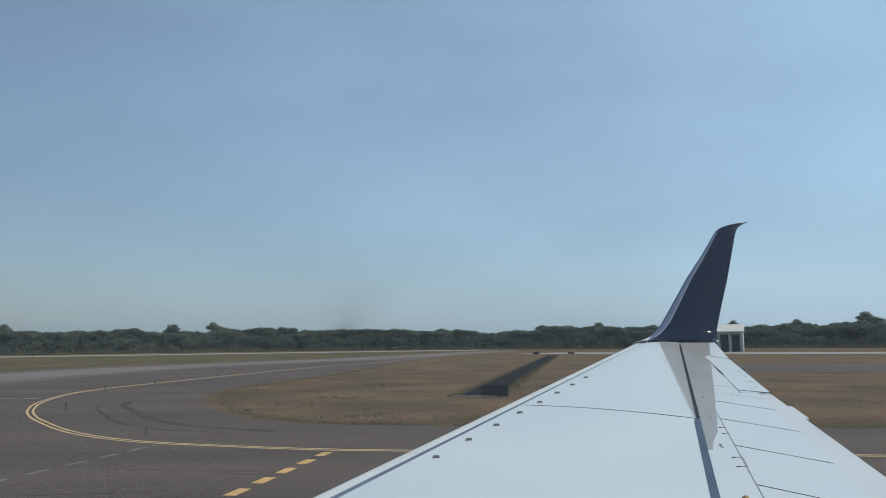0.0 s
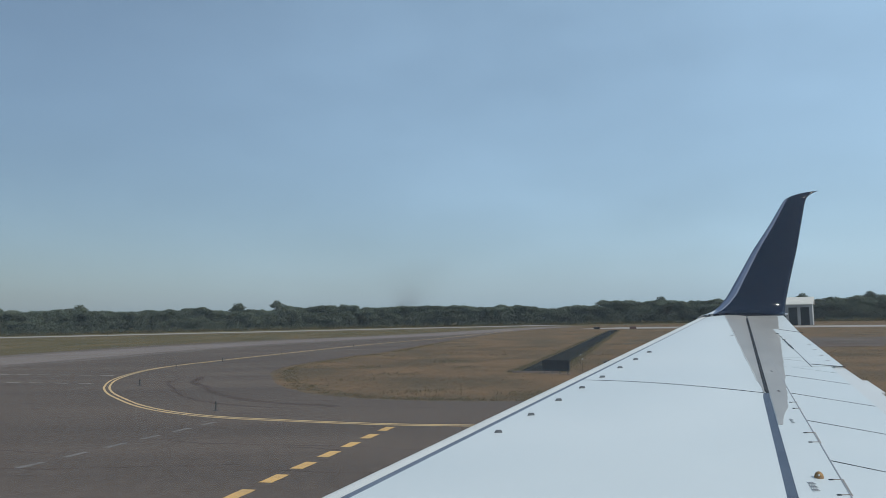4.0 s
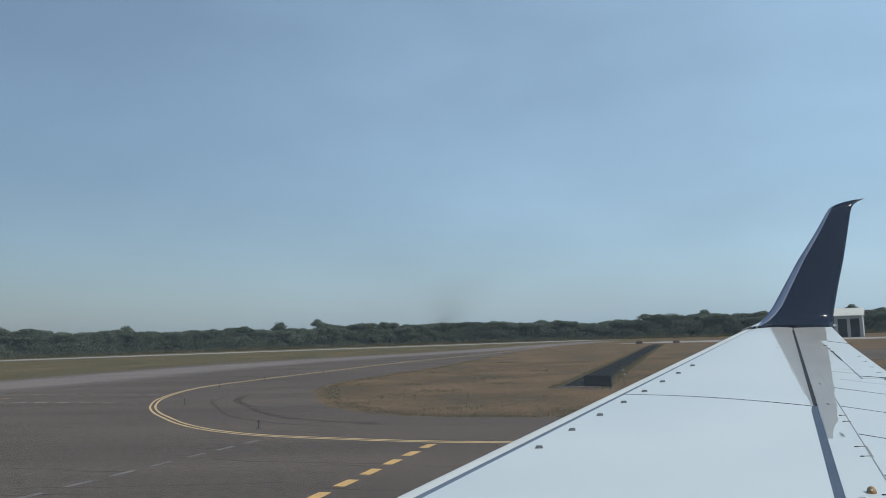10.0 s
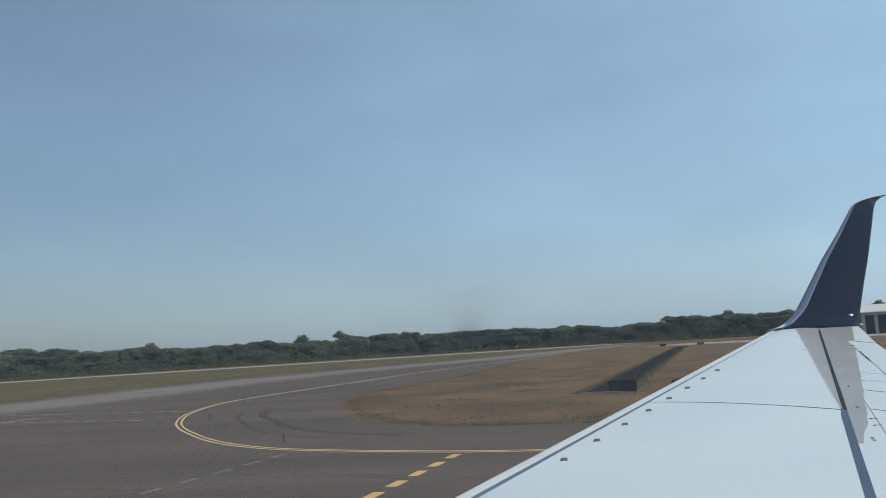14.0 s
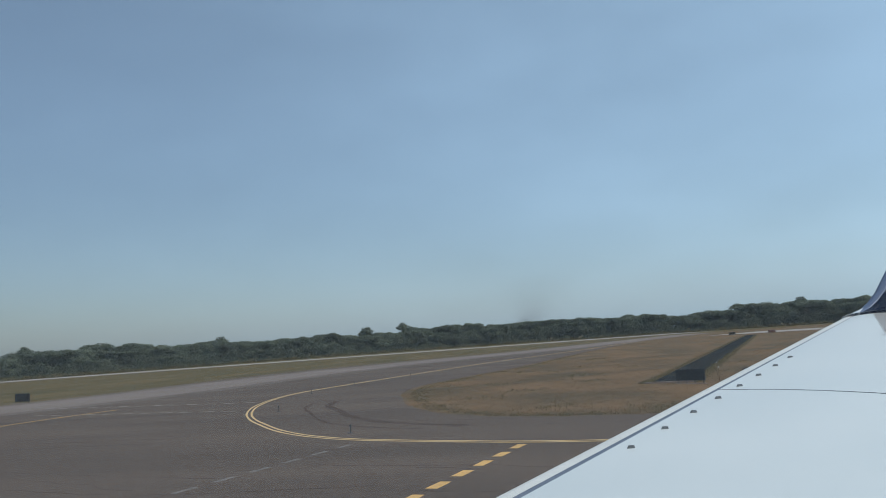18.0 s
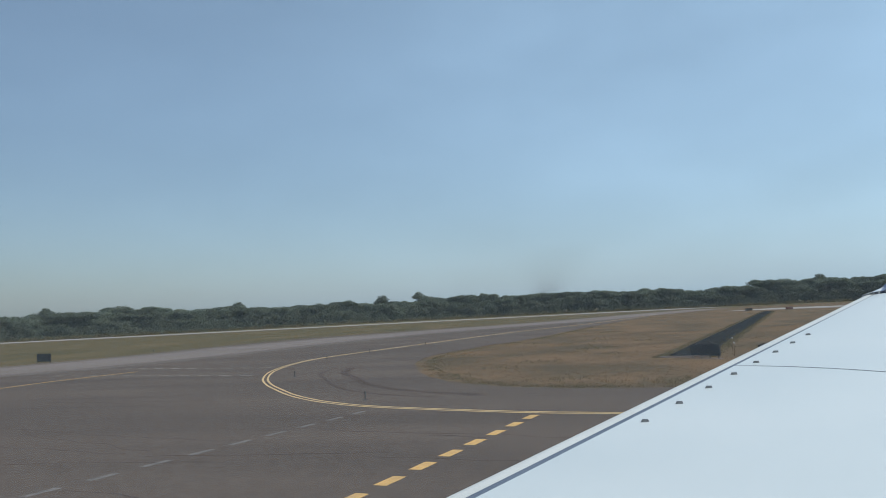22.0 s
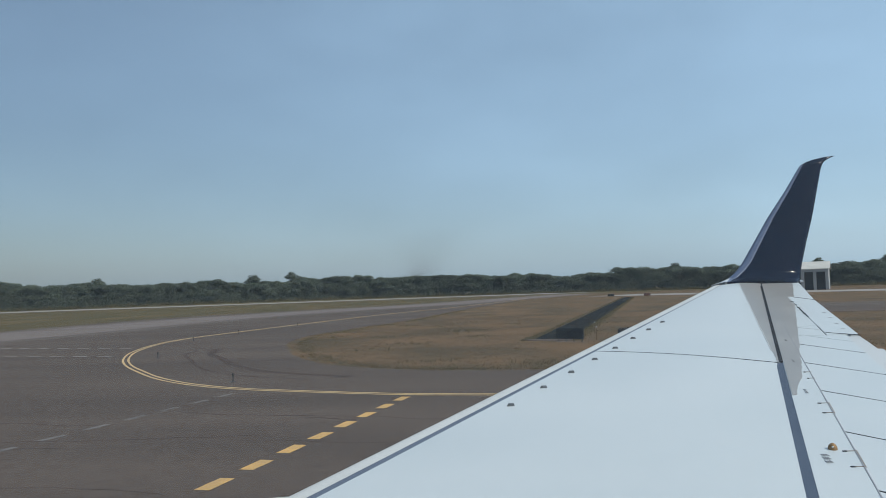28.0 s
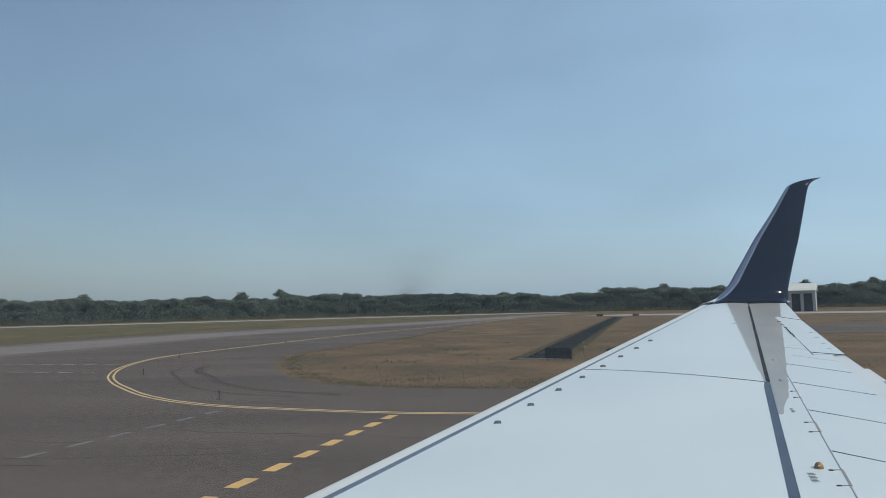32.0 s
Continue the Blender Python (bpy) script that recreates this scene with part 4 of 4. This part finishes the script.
guidance_sign(2.2, 0.75, pose(58.0, 268.0, 0, 0, 0, 0), "small dark red airfield sign on the far turf", SIGN_RED)
guidance_sign(2.2, 0.75, pose(47.0, 276.0, 0, 0, 0, 0), "black airfield sign on the far turf")


def stake(x, y, h):
    ob = tagged(new("marker_stake"), "thin pale wooden stake beside the ditch", "stake", "stakes by the ditch")
    bmx = bmesh.new()
    tube(bmx, (0, 0, -0.1), (0.02, 0, h), 0.022, 0.018, 6)
    part("shaft", bmx, BLADE, ob)
    bmx = bmesh.new()
    box(bmx, 0.02, 0, h, 0.06, 0.06, 0.10, 0.008)
    part("tip", bmx, SIGN_WHITE, ob, "white painted tip")
    ob.matrix_basis = pose(x, y, 0)


for x, y, h in ((8.6, 57.4, 0.95), (7.9, 61.2, 0.7), (9.4, 63.5, 1.0)):
    stake(x, y, h)


def edge_light(h=0.36):
    ob = tagged(new("edge_light"), "small grey taxiway edge light on a thin stem", "light", "taxiway edge lights")
    bmx = bmesh.new()
    tube(bmx, (0, 0, 0), (0, 0, 0.03), 0.14, 0.12, 16)
    part("base", bmx, PEG, ob)
    bmx = bmesh.new()
    tube(bmx, (0, 0, 0.03), (0, 0, h - 0.12), 0.03, 0.03, 10)
    part("stem", bmx, PEG, ob)
    bmx = bmesh.new()
    tube(bmx, (0, 0, h - 0.12), (0, 0, h - 0.05), 0.055, 0.06, 14)
    tube(bmx, (0, 0, h - 0.05), (0, 0, h), 0.05, 0.025, 14)
    part("lamp_head", bmx, PEG, ob)
    return ob


first = edge_light(0.42)
spots = [(-11.3, 35.1), (-21.2, 50.3), (-26.0, 69.5), (-25.4, 81.0), (-22.9, 97.0), (-17.7, 123.5), (-8, 163), (4, 212), (4.5, 31.6)]
first.matrix_basis = pose(*spots[0], TAR)
for x, y in spots[1:]:
    copy_thing(first, pose(x, y, TAR, 0, 0, rnd.uniform(0, 90)))
for k in range(8):
    q = Vector((-25, 231)).lerp(Vector((-68, 110)), k / 7) + OFF * 2.5
    copy_thing(first, pose(q.x, q.y, 0))
for k in range(9):
    q = rw_a - rw_off * 4 + rw_way * (150 + 62 * k)
    c = copy_thing(first, Matrix.Translation((q.x, q.y, 0)))
    c.scale = (2.2, 2.2, 2.2)

def hangar(m):
    """A far hangar: pale gabled roof, grey walls and tall dark bay openings between piers."""
    ob = tagged(new("hangar"), "pale grey hangar with a gabled roof and tall dark bays", "building")
    w, d, h, ridge = 8.6, 18.0, 7.0, 10.9
    bays = 2
    for k in range(bays + 1):
        bmx = bmesh.new()
        box(bmx, k * w / bays, 0.0, h / 2, 1.1, 1.2, h, 0.05)
        part("pier", bmx, SHED_WALL, ob, "pale grey concrete pier")
    bmx = bmesh.new()
    box(bmx, w / 2, 0.0, h + 0.55, w + 1.1, 1.25, 1.1, 0.05)
    part("lintel", bmx, SHED_WALL, ob, "pale grey wall over the bays")
    # dark panels set back in the openings, coloured as the shade inside
    for k in range(bays):
        bmx = bmesh.new()
        box(bmx, (k + 0.5) * w / bays, 1.6, h / 2, w / bays, 0.3, h)
        part("bay_shade", bmx, SHED_DARK, ob, "dark recessed panel in the bay opening, painted as its shade")
    for x in (0.0, w):
        bmx = bmesh.new()
        ring = [bmx.verts.new((x, y, z)) for y, z in ((0, 0), (d, 0), (d, h + 1.1), (d / 2, ridge), (0, h + 1.1))]
        face = bmx.faces.new(ring)
        grown = bmesh.ops.extrude_face_region(bmx, geom=[face])["geom"]
        bmesh.ops.translate(bmx, vec=(0.35, 0, 0), verts=[q for q in grown if isinstance(q, bmesh.types.BMVert)])
        part("end_wall", bmx, SHED_WALL, ob)
    bmx = bmesh.new()
    box(bmx, w / 2, d, h / 2, w, 0.35, h)
    part("rear_wall", bmx, SHED_WALL, ob)
    for y0, z0, y1, z1 in ((-1.0, h + 1.0, d / 2, ridge + 0.1), (d / 2, ridge + 0.1, d + 1.0, h + 1.0)):
        bmx = bmesh.new()
        low = [bmx.verts.new((x, y, z)) for x, y, z in ((-0.8, y0, z0), (w + 1.1, y0, z0), (w + 1.1, y1, z1), (-0.8, y1, z1))]
        face = bmx.faces.new(low)
        grown = bmesh.ops.extrude_face_region(bmx, geom=[face])["geom"]
        bmesh.ops.translate(bmx, vec=(0, 0, 0.25), verts=[q for q in grown if isinstance(q, bmesh.types.BMVert)])
        part("roof_slope", bmx, SHED_ROOF, ob, "cream sheet-metal roof slope")
    for x in (-4.5, -7.0):
        bmx = bmesh.new()
        tube(bmx, (x, 2, 0), (x, 2, 12.5 + 0.3 * x), 0.12, 0.07, 8)
        part("mast", bmx, PEG, ob, "thin grey mast beside the wall")
    ob.matrix_basis = m
    return ob


hangar(pose(128.0, 310.2, 0, 0, 0, -26))

# ---- trees ----
def leaf_cloud(blobs, per, size, seed, flat=1.0):
    g = np.random.default_rng(seed)
    verts, faces = [], []
    for bx, by, bz, br in blobs:
        n = int(per * br * br)
        d = g.normal(size=(n, 3))
        d /= np.linalg.norm(d, axis=1)[:, None]
        d[:, 2] = np.where(d[:, 2] < -0.45, -d[:, 2], d[:, 2])
        lump = 1.0 + 0.22 * np.sin(d[:, 0] * 5.1 + bx) * np.sin(d[:, 1] * 4.3 + by) + 0.16 * np.sin(d[:, 2] * 7.0 + bz)
        rad = br * lump * (0.35 + 0.72 * g.random(n) ** 0.6)
        c = np.stack([bx + d[:, 0] * rad, by + d[:, 1] * rad, bz + d[:, 2] * rad * flat], 1)
        out = d + g.normal(size=(n, 3)) * 0.8 + np.array([0, 0, 0.25])
        a = np.cross(out, g.normal(size=(n, 3)))
        a /= np.linalg.norm(a, axis=1)[:, None]
        b = np.cross(out, a)
        b /= np.linalg.norm(b, axis=1)[:, None]
        s = size * (0.55 + 0.8 * g.random(n))[:, None]
        k0 = len(verts)
        quad = np.stack([c + a * s, c + b * s * 0.7, c - a * s, c - b * s * 0.7], 1).reshape(-1, 3)
        verts += quad.tolist()
        faces += [(k0 + 4 * i, k0 + 4 * i + 1, k0 + 4 * i + 2, k0 + 4 * i + 3) for i in range(n)]
    return verts, faces


def make_tree(seed, height, spread, umbrella):
    r = random.Random(seed)
    ob = tagged(new("tree"), "flat-topped broadleaf tree in the far wood" if umbrella else "dense dark green broadleaf tree in the far wood", "tree", "wood along the airfield")
    bmx = bmesh.new()
    tube(bmx, (0, 0, -0.2), (r.uniform(-0.3, 0.3), 0, height * 0.45), 0.34, 0.2, 9)
    tops = []
    for k in range(6):
        a = 2 * math.pi * k / 6 + r.uniform(-0.4, 0.4)
        top = (math.cos(a) * spread * 0.6, math.sin(a) * spread * 0.6, height * r.uniform(0.62, 0.82))
        tube(bmx, (0, 0, height * r.uniform(0.25, 0.42)), top, 0.15, 0.05, 6)
        tops.append(top)
    part("trunk", bmx, BARK, ob)
    blobs = []
    for x, y, z in tops:
        blobs.append((x * 1.05, y * 1.05, height * (0.80 if umbrella else r.uniform(0.5, 0.74)), spread * r.uniform(0.30, 0.42)))
    for k in range(9 if umbrella else 14):
        a, d = r.uniform(0, 6.28), spread * math.sqrt(r.uniform(0, 0.8))
        top = r.uniform(0.78, 0.90) if umbrella and k < 6 else r.uniform(0.22, 0.88)
        blobs.append((math.cos(a) * d, math.sin(a) * d, height * top, spread * r.uniform(0.16, 0.46)))
    v, f = leaf_cloud(blobs, 78, 0.33, seed, 0.5 if umbrella else 0.85)
    part_of("crown", mesh_of("crown", v, f, LEAF), ob)
    return ob


KINDS = [make_tree(100 + k, h, s, u) for k, (h, s, u) in enumerate([(13, 6.0, False), (14.5, 6.5, False), (13.5, 8.5, True), (14.5, 8.0, True), (13.5, 6.0, False), (15.5, 6.5, False), (12.5, 6.0, False), (14, 9.0, True)])]


def wood_edge(az):
    """How far off the wood's near edge stands, by the way in which one looks (degrees to the right of outboard)."""
    table = [(-75, 390), (-50, 410), (-38, 440), (-25, 500), (-12, 560), (-2, 580), (6, 580), (15, 560), (25, 530), (40, 510), (60, 480)]
    for (a, r0), (b, r1) in zip(table, table[1:]):
        if a <= az <= b:
            return lerp(r0, r1, (az - a) / (b - a))
    return 430


used = set()
count = 0
for row, (extra, step, grow) in enumerate([(4, 8.6, 0.92), (15, 9.4, 1.06)]):
    az = -66.0
    while az < 52:
        r = wood_edge(az) + extra + rnd.uniform(-5, 5)
        s = grow * rnd.uniform(0.93, 1.07) * (1.0 + 0.15 * noise.noise(Vector((az * 0.17, 0.3 * row, 0.5))))
        if az > -20:
            s *= lerp(1.0, 1.06, min(1, (az + 20) / 20))
        m = pose(r * math.sin(radians(az)), r * math.cos(radians(az)), 0, 0, 0, rnd.uniform(0, 360)) @ Matrix.Diagonal((s * 1.3, s * 1.3, s * rnd.uniform(0.92, 1.08), 1))
        k = rnd.randrange(len(KINDS))
        if k not in used:
            used.add(k)
            ob = KINDS[k]
            ob.matrix_basis = m
        else:
            ob = copy_thing(KINDS[k], pose(0, 0, 0))
            ob.matrix_basis = m
        count += 1
        az += math.degrees(step * rnd.uniform(0.75, 1.3) / r)
for k in range(len(KINDS)):
    if k not in used:
        KINDS[k].matrix_basis = pose(-380, 330 + 12 * k, 0)

# taller landmark trees that stand up over the wood
for az, s, k in ((-34.0, 1.20, 7), (-34.9, 1.14, 1), (-36.2, 1.10, 2), (-26.6, 1.10, 5), (-27.4, 1.10, 3), (-13.0, 1.12, 7), (9.0, 1.06, 7), (27.5, 1.0, 5)):
    r = wood_edge(az) + 10
    ob = copy_thing(KINDS[k], pose(0, 0, 0))
    ob.matrix_basis = pose(r * math.sin(radians(az)), r * math.cos(radians(az)), 0, 0, 0, 40 * az) @ Matrix.Diagonal((s * 1.3, s * 1.3, s * 0.94, 1))

blobs = []
az = -68.0
while az < 54:
    r = wood_edge(az) + rnd.uniform(6, 46)
    h = (14.8 + rnd.uniform(-1.6, 1.0)) * (1.0 + 0.15 * noise.noise(Vector((az * 0.17, 0.15, 0.5))))
    for z in (0.28, 0.5, 0.72):
        blobs.append((r * math.sin(radians(az)) + rnd.uniform(-2, 2), r * math.cos(radians(az)) + rnd.uniform(-2, 2), h * (z + rnd.uniform(-0.05, 0.06)), rnd.uniform(2.2, 3.7)))
    az += math.degrees(2.3 / r)
v, f = leaf_cloud(blobs, 34, 0.36, 78, 0.8)
tagged(new("deep_wood", mesh_of("deep_wood", v, f, LEAF)), "dense dark green canopy of the deep wood", "wood", kind="stuff")

blobs, low_blobs = [], []
az = -68.0
while az < 54:
    r = wood_edge(az) + rnd.uniform(-12, 8)
    blobs.append((r * math.sin(radians(az)), r * math.cos(radians(az)), 7.5 * rnd.random() ** 1.3, rnd.uniform(1.8, 3.4)))
    r += rnd.uniform(-16, -3)
    low_blobs.append((r * math.sin(radians(az)), r * math.cos(radians(az)), rnd.uniform(0.1, 0.8), rnd.uniform(0.8, 1.6)))
    az += math.degrees(0.6 / r)
v, f = leaf_cloud(blobs, 24, 0.38, 77, 0.9)
tagged(new("undergrowth", mesh_of("undergrowth", v, f, SCRUB)), "dense green scrub at the foot of the wood", "undergrowth", kind="stuff")
v, f = leaf_cloud(low_blobs, 22, 0.34, 79, 0.8)
tagged(new("dry_scrub", mesh_of("dry_scrub", v, f, DRY_SCRUB)), "low pale olive brush along the foot of the wood", "brush", kind="stuff")

# a thin plume of brush smoke that hangs over the wood, as a cloud of fine specks
g = np.random.default_rng(31)
n = 130000
up = g.random(n) ** 1.7
lean_x = 26 * up + 6 * np.sin(up * 7) + g.normal(size=n) * (4 + 20 * up)
far = 700.0
c = np.stack([far * math.sin(radians(-5.0)) + lean_x, np.full(n, far * math.cos(radians(-5.0))) + g.normal(size=n) * 8, 12 + 46 * up + g.normal(size=n) * 3], 1)
a, b = g.normal(size=(n, 3)) * 0.036, g.normal(size=(n, 3)) * 0.036
tri = np.stack([c + a, c + b, c - a - b], 1).reshape(-1, 3)
me = mesh_of("smoke", tri.tolist(), np.arange(3 * n).reshape(-1, 3).tolist(), SMOKE)
tagged(new("smoke", me), "thin grey brush smoke hanging over the wood", "smoke", kind="stuff")

# ---- grass ----
TURF_SIDE = {}
for q in EDGE_NEAR:
    TURF_SIDE[int(q[1])] = min(q[0], TURF_SIDE.get(int(q[1]), 1e9))
for k in range(38, 160):
    TURF_SIDE.setdefault(k, TURF_SIDE[k - 1])


def in_turf(x, y):
    """On the turf that the taxiway curves round."""
    return y < 150 and x > TURF_SIDE.get(int(y), 1e9) + 0.3


def tufts(n, seed, spot, height, per=5, spread=0.16):
    g = random.Random(seed)
    verts, faces = [], []
    made = 0
    while made < n:
        q = spot(g)
        if q is None:
            continue
        x, y, k = q
        for _ in range(per):
            a, h = g.uniform(0, 6.28), height * k * g.uniform(0.5, 1.3)
            bx, by = x + g.uniform(-spread, spread), y + g.uniform(-spread, spread)
            w = 0.012 + 0.012 * h
            lx, ly = g.uniform(-0.5, 0.5) * h, g.uniform(-0.5, 0.5) * h
            i = len(verts)
            verts += [(bx - w * math.cos(a), by - w * math.sin(a), -0.01), (bx + w * math.cos(a), by + w * math.sin(a), -0.01), (bx + lx, by + ly, h)]
            faces.append((i, i + 1, i + 2))
        made += 1
    return verts, faces


def dry_spot(g):
    y = 36 + 80 * g.random() ** 2.0
    x = g.uniform(-17, 60)
    return (x, y, 1.0) if in_turf(x, y) else None


EDGE_PICK = [q for q in EDGE_NEAR if q[0] < 60]


def edge_spot(g):
    q = EDGE_PICK[g.randrange(len(EDGE_PICK))]
    x, y = q[0] + abs(g.gauss(0.1, 0.9)), q[1] + abs(g.gauss(0.2, 0.8))
    return (x, y, 1.1) if in_turf(x - 0.5, y + 0.3) else None


CLUMPS = [(random.Random(k).uniform(-14, 40), random.Random(k + 50).uniform(38, 100)) for k in range(40)] + [(-14, 78), (-12, 92), (-0.5, 118), (1, 119)]


def weed_spot(g):
    x, y = CLUMPS[g.randrange(len(CLUMPS))]
    x, y = x + g.gauss(0, 0.9), y + g.gauss(0, 0.9)
    return (x, y, g.uniform(0.6, 1.5)) if in_turf(x, y) else None


def bank_spot(g):
    u = 200 * g.random() ** 1.8
    q = DITCH_A + dd * u + dn * (g.gauss(-0.3, 0.22) if g.random() < 0.45 else g.gauss(3.1, 0.3))
    return q.x, q.y, g.uniform(0.5, 1.4)


v, f = tufts(34000, 21, dry_spot, 0.075, 4)
tagged(new("dry_grass", mesh_of("dry_grass", v, f, BLADE)), "short dry straw-coloured grass on the turf", "grass", kind="stuff")
v, f = tufts(5200, 22, edge_spot, 0.085)
tagged(new("edge_grass", mesh_of("edge_grass", v, f, WEED)), "longer green grass along the asphalt edge", "grass", kind="stuff")
v, f = tufts(1500, 23, weed_spot, 0.17)
tagged(new("weeds", mesh_of("weeds", v, f, WEED)), "dark green weeds in clumps on the turf", "weeds", kind="stuff")
v, f = tufts(3600, 24, bank_spot, 0.16)
tagged(new("bank_grass", mesh_of("bank_grass", v, f, WEED)), "rough olive grass along both banks of the ditch", "grass", kind="stuff")
